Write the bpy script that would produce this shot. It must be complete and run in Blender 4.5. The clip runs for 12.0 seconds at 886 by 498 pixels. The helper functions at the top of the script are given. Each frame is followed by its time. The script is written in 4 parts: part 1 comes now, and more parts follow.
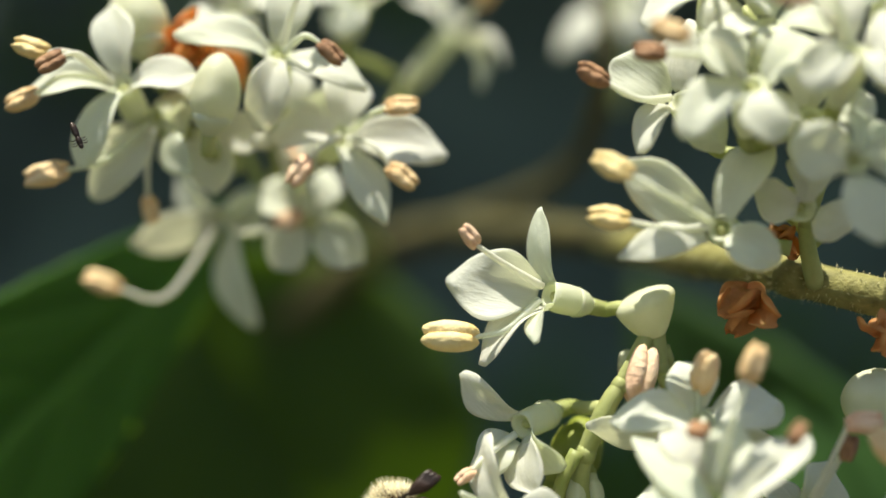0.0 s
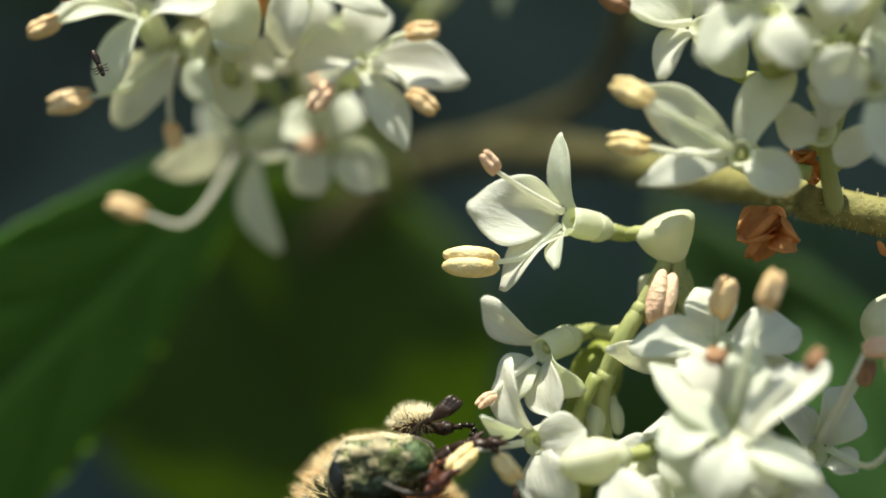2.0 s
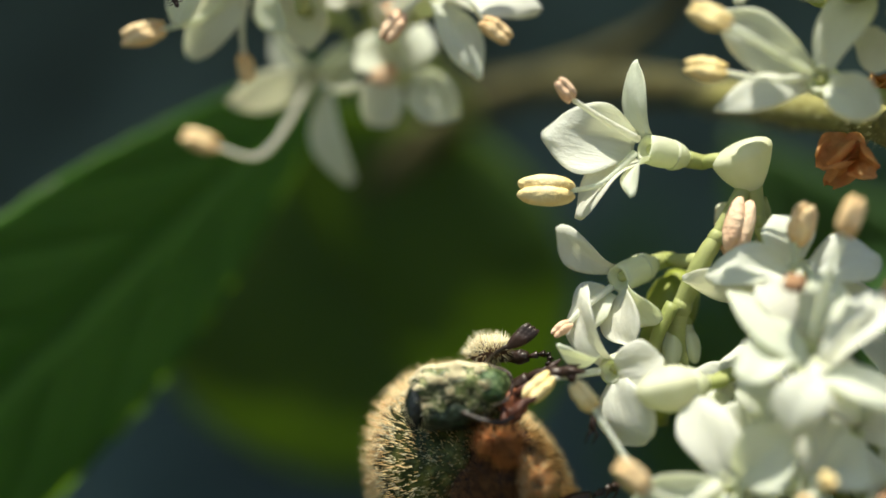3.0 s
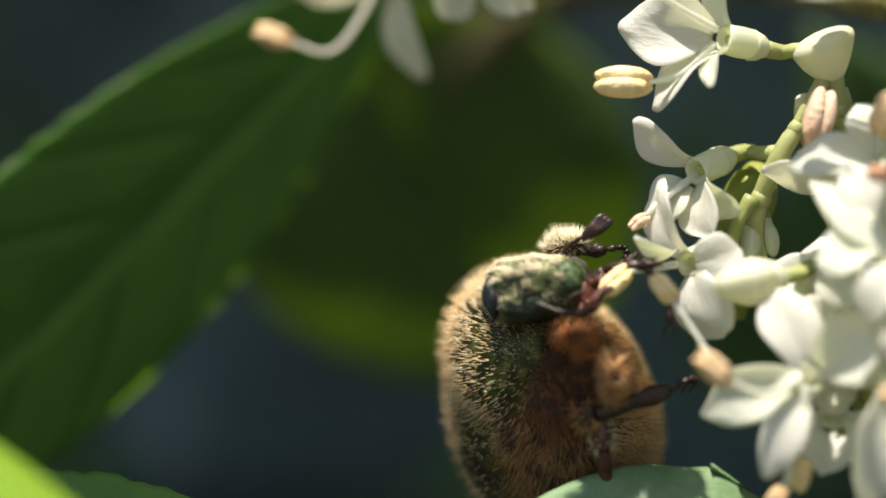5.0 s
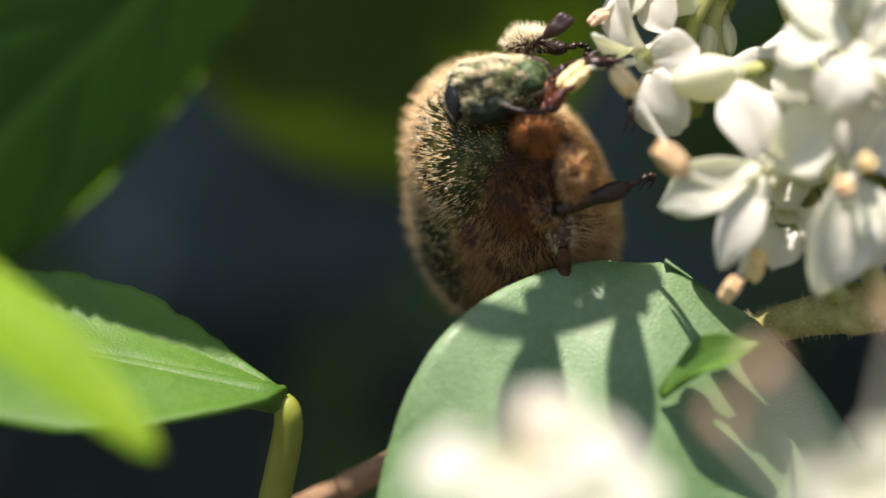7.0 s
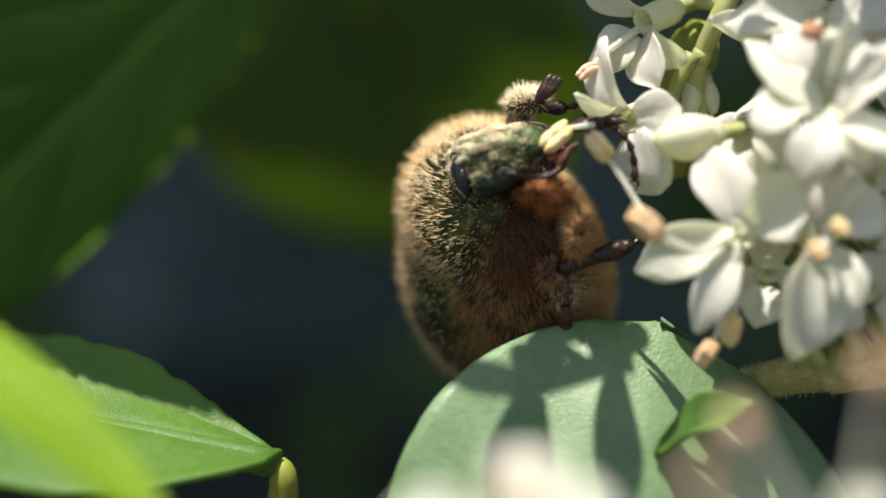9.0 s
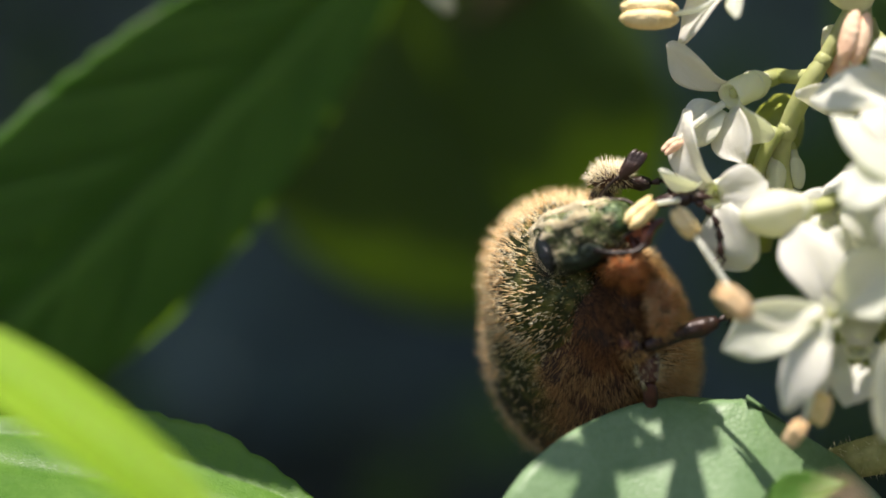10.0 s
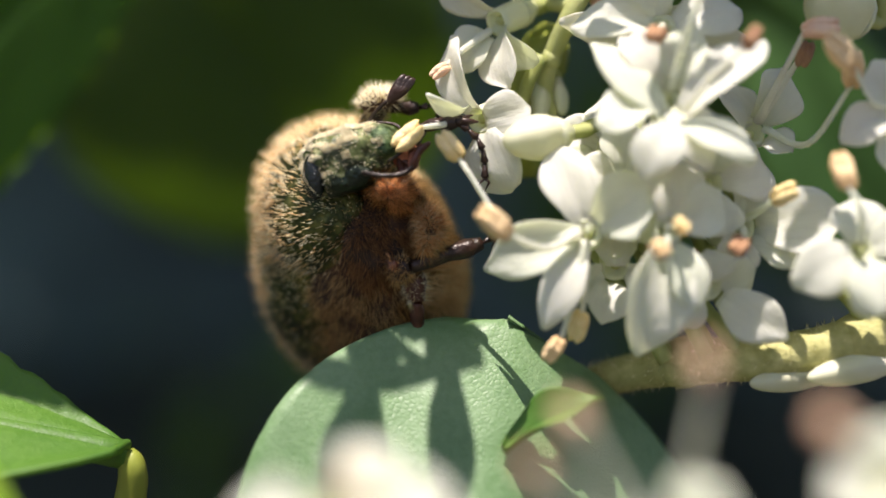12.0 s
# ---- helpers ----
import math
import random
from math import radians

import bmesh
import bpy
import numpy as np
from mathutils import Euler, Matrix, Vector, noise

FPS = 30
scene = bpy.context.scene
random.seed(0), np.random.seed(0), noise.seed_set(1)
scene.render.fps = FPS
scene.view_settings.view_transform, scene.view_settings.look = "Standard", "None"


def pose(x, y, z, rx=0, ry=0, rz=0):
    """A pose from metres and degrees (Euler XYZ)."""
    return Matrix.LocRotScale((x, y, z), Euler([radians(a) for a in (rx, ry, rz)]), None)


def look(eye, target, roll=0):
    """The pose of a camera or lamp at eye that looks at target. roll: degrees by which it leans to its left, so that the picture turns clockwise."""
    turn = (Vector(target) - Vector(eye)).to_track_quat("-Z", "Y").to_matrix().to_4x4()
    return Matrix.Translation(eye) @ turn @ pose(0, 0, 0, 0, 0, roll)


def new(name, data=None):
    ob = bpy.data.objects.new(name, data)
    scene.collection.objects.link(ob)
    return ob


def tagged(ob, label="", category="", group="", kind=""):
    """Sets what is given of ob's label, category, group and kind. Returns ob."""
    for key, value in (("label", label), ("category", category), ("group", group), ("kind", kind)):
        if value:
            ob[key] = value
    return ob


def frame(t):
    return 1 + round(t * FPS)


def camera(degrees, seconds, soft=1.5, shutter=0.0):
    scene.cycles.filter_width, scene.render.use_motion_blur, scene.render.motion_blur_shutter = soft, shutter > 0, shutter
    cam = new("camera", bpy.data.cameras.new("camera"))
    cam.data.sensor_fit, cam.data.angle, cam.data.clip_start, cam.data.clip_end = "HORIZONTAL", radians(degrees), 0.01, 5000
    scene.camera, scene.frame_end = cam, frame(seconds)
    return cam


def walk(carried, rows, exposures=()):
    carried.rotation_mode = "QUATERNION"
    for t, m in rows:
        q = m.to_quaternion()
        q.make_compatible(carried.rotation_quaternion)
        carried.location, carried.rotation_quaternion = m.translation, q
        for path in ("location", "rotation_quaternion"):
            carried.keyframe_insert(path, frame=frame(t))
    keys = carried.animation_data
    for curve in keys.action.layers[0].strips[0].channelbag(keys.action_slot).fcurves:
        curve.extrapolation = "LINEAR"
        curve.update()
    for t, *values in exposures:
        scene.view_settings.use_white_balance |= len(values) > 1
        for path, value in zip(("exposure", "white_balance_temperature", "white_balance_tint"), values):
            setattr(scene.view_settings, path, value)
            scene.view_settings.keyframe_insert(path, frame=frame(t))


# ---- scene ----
# A macro shot in true metres; lengths in this file are millimetres times MM.
MM = 0.001
cam = camera(30.0, 12.0, soft=1.6)
cam.data.dof.use_dof = True
cam.data.dof.focus_distance = 59.6 * MM
cam.data.dof.aperture_fstop = 16.5
walk(cam, [
    (0, pose(0.000379, 0.000133, 0.001059, 102.869, 0, -5.223)),
    (0.5, pose(0.000382, 0.000048, 0.001873, 104.195, 0, -5.631)),
    (1, pose(0.000828, -0.000140, 0.002535, 103.910, 0, -5.578)),
    (1.5, pose(0.000758, -0.000297, 0.002254, 102.544, 0, -5.056)),
    (1.9, pose(0.000662, -0.000252, 0.001568, 100.375, 0, -4.305)),
    (2, pose(0.000662, -0.000263, 0.001428, 99.883, 0, -4.190)),
    (2.1, pose(0.000634, -0.000253, 0.001312, 99.350, 0, -4.047)),
    (2.5, pose(0.000492, -0.000337, 0.001012, 98.361, 0, -2.828)),
    (2.7, pose(0.000293, -0.000177, 0.001011, 98.114, 0, -2.450)),
    (4.3, pose(0.000030, 0.000112, 0.000571, 96.499, 0, -0.641)),
    (4.5, pose(-0.000005, 0.000174, 0.000696, 95.758, 0, -0.414)),
    (5, pose(-0.000226, 0.000230, 0.000650, 94.539, 0, 0.210)),
    (5.5, pose(-0.000429, 0.000265, 0.000747, 93.331, 0, 0.653)),
    (6, pose(-0.000362, 0.000100, 0.000453, 91.815, 0, 0.733)),
    (6.5, pose(-0.000000, 0.000000, -0.000000, 90.000, 0, 0.000)),
    (6.7, pose(0.000055, -0.000013, -0.000103, 89.101, 0, -0.499)),
    (8.3, pose(0.000416, 0.000110, -0.000533, 87.528, 0, -1.467)),
    (8.5, pose(0.000558, -0.000067, -0.000445, 88.331, 0, -1.278)),
    (9, pose(0.000556, -0.000216, -0.000234, 90.397, 0, -1.036)),
    (9.5, pose(0.000580, -0.000393, 0.000228, 92.492, 0, 0.360)),
    (10, pose(-0.000086, 0.000055, 0.000324, 92.510, 0, 1.228)),
    (10.5, pose(-0.000057, -0.000047, -0.000151, 90.766, 0, 0.576)),
    (11, pose(0.000274, -0.000193, -0.000393, 89.279, 0, -1.137)),
    (11.5, pose(0.000853, -0.000576, -0.000314, 89.552, 0, -3.243)),
    (12, pose(0.001347, -0.000926, -0.000367, 90.454, 0, -5.342)),
], exposures=[(0.0, 0.58, 6900, 2), (2.5, 0.56, 6850, 0), (4.5, 0.66, 6820, 9), (6.5, 0.76, 6850, 20), (8.5, 0.68, 6700, 17), (9.5, 0.61, 6700, 15), (10.5, 0.74, 6750, 20), (11.0, 0.80, 6800, 25), (12.0, 0.72, 6700, 17)])

# ---- light: clear sky, high sun from one side ----
SUN_FROM = Vector((-0.15, -0.32, 0.93)).normalized()
world = bpy.data.worlds.new("sky")
scene.world = world
world.use_nodes = True
wn = world.node_tree.nodes
sky = wn.new("ShaderNodeTexSky")
sky.sky_type = 'NISHITA'
sky.sun_disc = False
sky.sun_elevation = math.asin(SUN_FROM.z)
sky.sun_rotation = math.atan2(SUN_FROM.x, SUN_FROM.y)
world.node_tree.links.new(sky.outputs[0], wn["Background"].inputs[0])
wn["Background"].inputs[1].default_value = 0.078
sun_data = bpy.data.lights.new("sun", 'SUN')
sun_data.energy = 5.0
sun_data.angle = radians(0.53)
sun_data.color = (1.0, 0.95, 0.86)
sun = new("sun", sun_data)
sun.matrix_world = look(SUN_FROM, (0, 0, 0))


# ---- materials ----
def material(name):
    m = bpy.data.materials.new(name)
    m.use_nodes = True
    nt = m.node_tree
    b = nt.nodes["Principled BSDF"]
    return m, nt, b


def coords(nt, scale):
    tc = nt.nodes.new("ShaderNodeTexCoord")
    mp = nt.nodes.new("ShaderNodeMapping")
    mp.inputs["Scale"].default_value = (scale, scale, scale) if not isinstance(scale, tuple) else scale
    nt.links.new(tc.outputs["Object"], mp.inputs["Vector"])
    return mp.outputs["Vector"]


def noise_tex(nt, scale, detail=3.0, rough=0.55, vec=None):
    n = nt.nodes.new("ShaderNodeTexNoise")
    n.inputs["Scale"].default_value = 1.0
    n.inputs["Detail"].default_value = detail
    n.inputs["Roughness"].default_value = rough
    nt.links.new(vec if vec is not None else coords(nt, scale), n.inputs["Vector"])
    return n.outputs["Fac"]


def ramp(nt, fac, stops):
    r = nt.nodes.new("ShaderNodeValToRGB")
    els = r.color_ramp.elements
    while len(els) < len(stops):
        els.new(0.5)
    for e, (p, c) in zip(els, stops):
        e.position = p
        e.color = (*c, 1) if len(c) == 3 else c
    nt.links.new(fac, r.inputs["Fac"])
    return r.outputs["Color"]


def mix(nt, fac, a, b, kind='MIX'):
    n = nt.nodes.new("ShaderNodeMix")
    n.data_type = 'RGBA'
    n.blend_type = kind
    for sock, v in ((n.inputs[0], fac), (n.inputs[6], a), (n.inputs[7], b)):
        if isinstance(v, bpy.types.NodeSocket):
            nt.links.new(v, sock)
        elif isinstance(v, (int, float)):
            sock.default_value = v
        else:
            sock.default_value = (*v, 1)
    return n.outputs[2]


def bump(nt, b, height, strength, distance):
    n = nt.nodes.new("ShaderNodeBump")
    n.inputs["Strength"].default_value = strength
    n.inputs["Distance"].default_value = distance * MM
    nt.links.new(height, n.inputs["Height"])
    nt.links.new(n.outputs["Normal"], b.inputs["Normal"])
    return n.outputs["Normal"]


def see_through(nt, b, colour, share, normal=None):
    """Light passes through a thin leaf or petal."""
    t = nt.nodes.new("ShaderNodeBsdfTranslucent")
    if isinstance(colour, bpy.types.NodeSocket):
        nt.links.new(colour, t.inputs["Color"])
    else:
        t.inputs["Color"].default_value = (*colour, 1)
    ms = nt.nodes.new("ShaderNodeMixShader")
    ms.inputs[0].default_value = share
    nt.links.new(b.outputs[0], ms.inputs[1])
    nt.links.new(t.outputs[0], ms.inputs[2])
    nt.links.new(ms.outputs[0], nt.nodes["Material Output"].inputs["Surface"])
    if normal is not None:
        nt.links.new(normal, t.inputs["Normal"])


def petal_material():
    m, nt, b = material("petal")
    info = nt.nodes.new("ShaderNodeObjectInfo")
    patches = noise_tex(nt, 420, 3)
    veins = noise_tex(nt, None, 2, vec=coords(nt, (4200, 300, 4200)))
    c = ramp(nt, patches, [(0.30, (0.88, 0.88, 0.85)), (0.62, (0.93, 0.93, 0.92))])
    c = mix(nt, 0.30, c, ramp(nt, veins, [(0.3, (0.84, 0.85, 0.79)), (0.7, (0.97, 0.97, 0.96))]))
    spots = ramp(nt, noise_tex(nt, 900, 1), [(0.76, (0, 0, 0)), (0.80, (1, 1, 1))])
    c = mix(nt, spots, c, (0.62, 0.44, 0.26))
    tone = ramp(nt, info.outputs["Random"], [(0.0, (0.96, 0.98, 0.92)), (0.5, (1, 1, 1)), (1.0, (1.0, 0.98, 0.99))])
    c = mix(nt, 1.0, c, tone, 'MULTIPLY')
    nt.links.new(c, b.inputs["Base Color"])
    b.inputs["Roughness"].default_value = 0.58
    b.inputs["Specular IOR Level"].default_value = 0.25
    n = bump(nt, b, mix(nt, 0.35, veins, noise_tex(nt, 2600, 3)), 0.8, 0.10)
    see_through(nt, b, mix(nt, 1.0, c, (0.99, 1.0, 0.82), 'MULTIPLY'), 0.54, n)
    return m


def plain_plant(name, dark, light, scale, rough, through_colour=None, share=0.3, relief=0.5, depth=0.06):
    m, nt, b = material(name)
    f = noise_tex(nt, scale, 4)
    c = ramp(nt, f, [(0.3, dark), (0.7, light)])
    nt.links.new(c, b.inputs["Base Color"])
    b.inputs["Roughness"].default_value = rough
    n = bump(nt, b, noise_tex(nt, scale * 4, 3), relief, depth)
    if through_colour:
        see_through(nt, b, through_colour, share, n)
    return m


def leaf_material(name, dark, light, through_colour, share, rough, coat=0.0, relief=0.28):
    """Blade with cells, fine net veins and dull patches; object x runs across, y along it."""
    m, nt, b = material(name)
    big = noise_tex(nt, 180, 3)
    fine = noise_tex(nt, 3600, 3)
    v = nt.nodes.new("ShaderNodeTexVoronoi")
    v.feature = 'DISTANCE_TO_EDGE'
    nt.links.new(coords(nt, 5200), v.inputs["Vector"])
    v.inputs["Scale"].default_value = 1.0
    c = ramp(nt, big, [(0.3, dark), (0.72, light)])
    c = mix(nt, 0.25, c, ramp(nt, fine, [(0.35, dark), (0.65, light)]))
    nt.links.new(c, b.inputs["Base Color"])
    r = ramp(nt, fine, [(0.3, (rough - 0.08,) * 3), (0.7, (rough + 0.12,) * 3)])
    nt.links.new(r, b.inputs["Roughness"])
    b.inputs["Coat Weight"].default_value = coat
    b.inputs["Coat Roughness"].default_value = 0.3
    h = mix(nt, 0.5, ramp(nt, v.outputs["Distance"], [(0.0, (0, 0, 0)), (0.25, (1, 1, 1))]), fine)
    n = bump(nt, b, h, relief, 0.05)
    see_through(nt, b, through_colour, share, n)
    return m


def shell_material(name, stops, scale, metal, rough):
    m, nt, b = material(name)
    f = noise_tex(nt, scale, 4, 0.65)
    nt.links.new(ramp(nt, f, stops), b.inputs["Base Color"])
    b.inputs["Metallic"].default_value = metal
    b.inputs["Roughness"].default_value = rough
    bump(nt, b, noise_tex(nt, scale * 2.5, 3), 1.0, 0.12)
    return m


PETAL = petal_material()
TUBE = plain_plant("pale_green_flesh", (0.84, 0.85, 0.66), (0.92, 0.92, 0.80), 500, 0.45, (0.85, 0.90, 0.55), 0.42)
THROAT = plain_plant("yellow_green_throat", (0.58, 0.60, 0.26), (0.78, 0.76, 0.45), 700, 0.5, (0.7, 0.75, 0.2), 0.3)
OLIVE = plain_plant("olive_leaf_stalk", (0.20, 0.24, 0.03), (0.36, 0.40, 0.06), 400, 0.5, (0.4, 0.5, 0.05), 0.2)
BUD = plain_plant("cream_bud", (0.70, 0.69, 0.47), (0.86, 0.85, 0.70), 500, 0.62, (0.85, 0.88, 0.55), 0.3)
STALK = plain_plant("green_stalk", (0.34, 0.38, 0.12), (0.56, 0.58, 0.26), 600, 0.5, (0.45, 0.55, 0.12), 0.25)
TWIG = plain_plant("olive_bark", (0.30, 0.29, 0.09), (0.56, 0.53, 0.23), 1500, 0.7, relief=0.7, depth=0.08)
TWIG_OLIVE = plain_plant("brown_olive_bark", (0.14, 0.13, 0.032), (0.33, 0.30, 0.10), 1500, 0.7, relief=0.7, depth=0.08)
# olive bark darkened in its colour to stand for shade behind the flowers
TWIG_SHADED = plain_plant("shaded_olive_bark", (0.04, 0.036, 0.010), (0.11, 0.095, 0.03), 300, 0.75, relief=0.9, depth=0.2)
BROWN_TWIG = plain_plant("brown_bark", (0.16, 0.09, 0.05), (0.40, 0.25, 0.14), 300, 0.8, relief=0.9, depth=0.2)
ANTHER = plain_plant("tan_pollen_sac", (0.70, 0.42, 0.18), (0.92, 0.70, 0.42), 900, 0.7, relief=1.0, depth=0.12)
ANTHER_PINK = plain_plant("pink_tan_pollen_sac", (0.76, 0.42, 0.26), (0.92, 0.68, 0.48), 900, 0.7, relief=1.0, depth=0.12)
ANTHER_YELLOW = plain_plant("yellow_pollen_sac", (0.76, 0.54, 0.20), (0.93, 0.76, 0.42), 900, 0.7, relief=1.0, depth=0.12)
ANTHER_BROWN = plain_plant("brown_empty_pollen_sac", (0.18, 0.08, 0.04), (0.50, 0.28, 0.15), 900, 0.7, relief=1.0, depth=0.12)
WITHERED = plain_plant("withered_petal_brown", (0.50, 0.22, 0.07), (0.88, 0.52, 0.22), 700, 0.55, (0.90, 0.45, 0.13), 0.48, 0.9, 0.12)
LEAF = leaf_material("leaf_green", (0.035, 0.10, 0.02), (0.075, 0.18, 0.035), (0.18, 0.34, 0.022), 0.40, 0.5, 0.05)
LEAF_HANGING = leaf_material("leaf_mid_green", (0.040, 0.11, 0.014), (0.075, 0.175, 0.022), (0.27, 0.51, 0.02), 0.57, 0.5, 0.03)
LEAF_PALE = leaf_material("leaf_dull_green", (0.05, 0.15, 0.016), (0.12, 0.25, 0.028), (0.22, 0.40, 0.03), 0.26, 0.55, 0.03)
# paler, greyer green: the round leaf's sunlit sheen is put into the base colour
LEAF_SHEEN = leaf_material("leaf_sheen_green", (0.09, 0.20, 0.06), (0.25, 0.38, 0.20), (0.22, 0.40, 0.05), 0.20, 0.48, 0.15, 0.40)
LEAF_YOUNG = leaf_material("leaf_yellow_green", (0.20, 0.34, 0.02), (0.32, 0.48, 0.03), (0.58, 0.85, 0.015), 0.55, 0.62)
LEAF_DARK = leaf_material("leaf_deep_green", (0.025, 0.07, 0.012), (0.05, 0.12, 0.02), (0.24, 0.40, 0.03), 0.42, 0.55, 0.0)
LEAF_DEEP = leaf_material("leaf_olive_green", (0.035, 0.08, 0.012), (0.07, 0.13, 0.02), (0.37, 0.51, 0.025), 0.50, 0.55, 0.0)
SHELL = shell_material("green_metallic_shell", [(0.25, (0.006, 0.009, 0.004)), (0.5, (0.032, 0.042, 0.010)), (0.62, (0.11, 0.115, 0.03)), (0.8, (0.30, 0.22, 0.08))], 1300, 0.6, 0.34)
HEAD_SHELL = shell_material("green_head_shell", [(0.30, (0.010, 0.013, 0.004)), (0.46, (0.035, 0.045, 0.012)), (0.58, (0.13, 0.16, 0.05)), (0.72, (0.60, 0.54, 0.32))], 1500, 0.1, 0.46)
HEAD_GREEN = shell_material("bright_green_front", [(0.30, (0.01, 0.03, 0.012)), (0.50, (0.045, 0.085, 0.025)), (0.72, (0.30, 0.36, 0.17))], 2000, 0.3, 0.40)
HEAD_SIDE = shell_material("black_green_head_side", [(0.3, (0.005, 0.008, 0.005)), (0.6, (0.013, 0.022, 0.010)), (0.8, (0.06, 0.07, 0.03))], 1200, 0.4, 0.28)
BELLY = shell_material("brown_belly", [(0.3, (0.012, 0.006, 0.004)), (0.6, (0.06, 0.026, 0.012)), (0.8, (0.12, 0.05, 0.02))], 900, 0.0, 0.75)
LIMB = shell_material("dark_glossy_limb", [(0.3, (0.008, 0.006, 0.005)), (0.7, (0.05, 0.022, 0.014))], 900, 0.1, 0.38)
LIMB_RED = shell_material("red_brown_limb", [(0.3, (0.03, 0.010, 0.007)), (0.7, (0.14, 0.045, 0.025))], 900, 0.1, 0.35)
EYE = shell_material("black_eye", [(0.3, (0.006, 0.008, 0.008)), (0.7, (0.015, 0.018, 0.018))], 2500, 0.0, 0.15)
MOUTH = shell_material("red_mouthparts", [(0.3, (0.16, 0.04, 0.02)), (0.7, (0.45, 0.16, 0.08))], 900, 0.0, 0.4)


def hair_material(name, dark, light, share):
    m, nt, b = material(name)
    g = nt.nodes.new("ShaderNodeNewGeometry")
    c = ramp(nt, g.outputs["Random Per Island"], [(0.0, dark), (1.0, light)])
    nt.links.new(c, b.inputs["Base Color"])
    b.inputs["Roughness"].default_value = 0.45
    see_through(nt, b, c, share)
    return m


HAIR_GOLD = hair_material("golden_hair", (0.80, 0.52, 0.22), (1.0, 0.90, 0.62), 0.5)
HAIR_PALE = hair_material("pale_straw_hair", (0.68, 0.56, 0.32), (1.0, 0.95, 0.74), 0.35)
HAIR_BROWN = hair_material("brown_hair", (0.30, 0.15, 0.05), (1.0, 0.70, 0.32), 0.45)
HAIR_DARK = hair_material("dark_brown_hair", (0.11, 0.045, 0.018), (0.60, 0.29, 0.11), 0.38)
HAIR_ORANGE = hair_material("rust_hair", (0.50, 0.16, 0.04), (0.95, 0.50, 0.18), 0.5)
HAIR_PALE_ORANGE = hair_material("pale_orange_hair", (0.85, 0.50, 0.20), (1.0, 0.84, 0.54), 0.5)
HAIR_STEM = hair_material("pale_stem_hair", (0.55, 0.50, 0.25), (0.85, 0.80, 0.50), 0.4)


# ---- builders ----
def V(x, y, z):
    return Vector((x, y, z))


def part(name, bm, mat, parent=None, label="", at=None):
    """Links a bmesh, built in millimetres, as one object in metres."""
    bmesh.ops.scale(bm, vec=(MM, MM, MM), verts=bm.verts)
    me = bpy.data.meshes.new(name)
    bmesh.ops.recalc_face_normals(bm, faces=bm.faces)
    bm.to_mesh(me)
    bm.free()
    for p in me.polygons:
        p.use_smooth = True
    me.materials.append(mat)
    ob = new(name, me)
    if parent is not None:
        ob.parent = parent
    if at is not None:
        ob.matrix_basis = at
    if label:
        ob["label"] = label
    return ob


def thing(name, place, label, category, group="", kind=""):
    ob = new(name)
    ob.empty_display_size = MM
    ob.location = Vector(place) * MM
    return tagged(ob, label, category, group, kind)


def axes(origin, along, facing):
    """Pose with y along a direction and z as near to facing as it can be; origin in millimetres."""
    y = Vector(along).normalized()
    z = Vector(facing)
    z = (z - y * z.dot(y))
    if z.length < 1e-4:
        z = y.orthogonal()
    z.normalize()
    x = y.cross(z)
    m = Matrix((x, y, z)).transposed().to_4x4()
    m.translation = Vector(origin) * MM
    return m


def sheet(nu, nv, fn, thick):
    """A thin closed body over a grid: fn(u in -1..1, v in 0..1) gives the middle surface."""
    bm = bmesh.new()
    mid = [[Vector(fn(-1 + 2 * i / nu, j / nv)) for i in range(nu + 1)] for j in range(nv + 1)]
    top, low = [], []
    for j in range(nv + 1):
        a, b = [], []
        for i in range(nu + 1):
            du = mid[j][min(i + 1, nu)] - mid[j][max(i - 1, 0)]
            dv = mid[min(j + 1, nv)][i] - mid[max(j - 1, 0)][i]
            n = du.cross(dv)
            n = n.normalized() if n.length > 1e-9 else V(0, 0, 1)
            edge = thick * (0.35 if i in (0, nu) or j == nv else 1.0)
            a.append(bm.verts.new(mid[j][i] + n * edge / 2))
            b.append(bm.verts.new(mid[j][i] - n * edge / 2))
        top.append(a)
        low.append(b)
    for j in range(nv):
        for i in range(nu):
            bm.faces.new((top[j][i], top[j][i + 1], top[j + 1][i + 1], top[j + 1][i]))
            bm.faces.new((low[j][i], low[j + 1][i], low[j + 1][i + 1], low[j][i + 1]))
    for j in range(nv):
        bm.faces.new((top[j][0], top[j + 1][0], low[j + 1][0], low[j][0]))
        bm.faces.new((top[j][nu], low[j][nu], low[j + 1][nu], top[j + 1][nu]))
    for i in range(nu):
        bm.faces.new((top[0][i], low[0][i], low[0][i + 1], top[0][i + 1]))
        bm.faces.new((top[nv][i], top[nv][i + 1], low[nv][i + 1], low[nv][i]))
    return bm


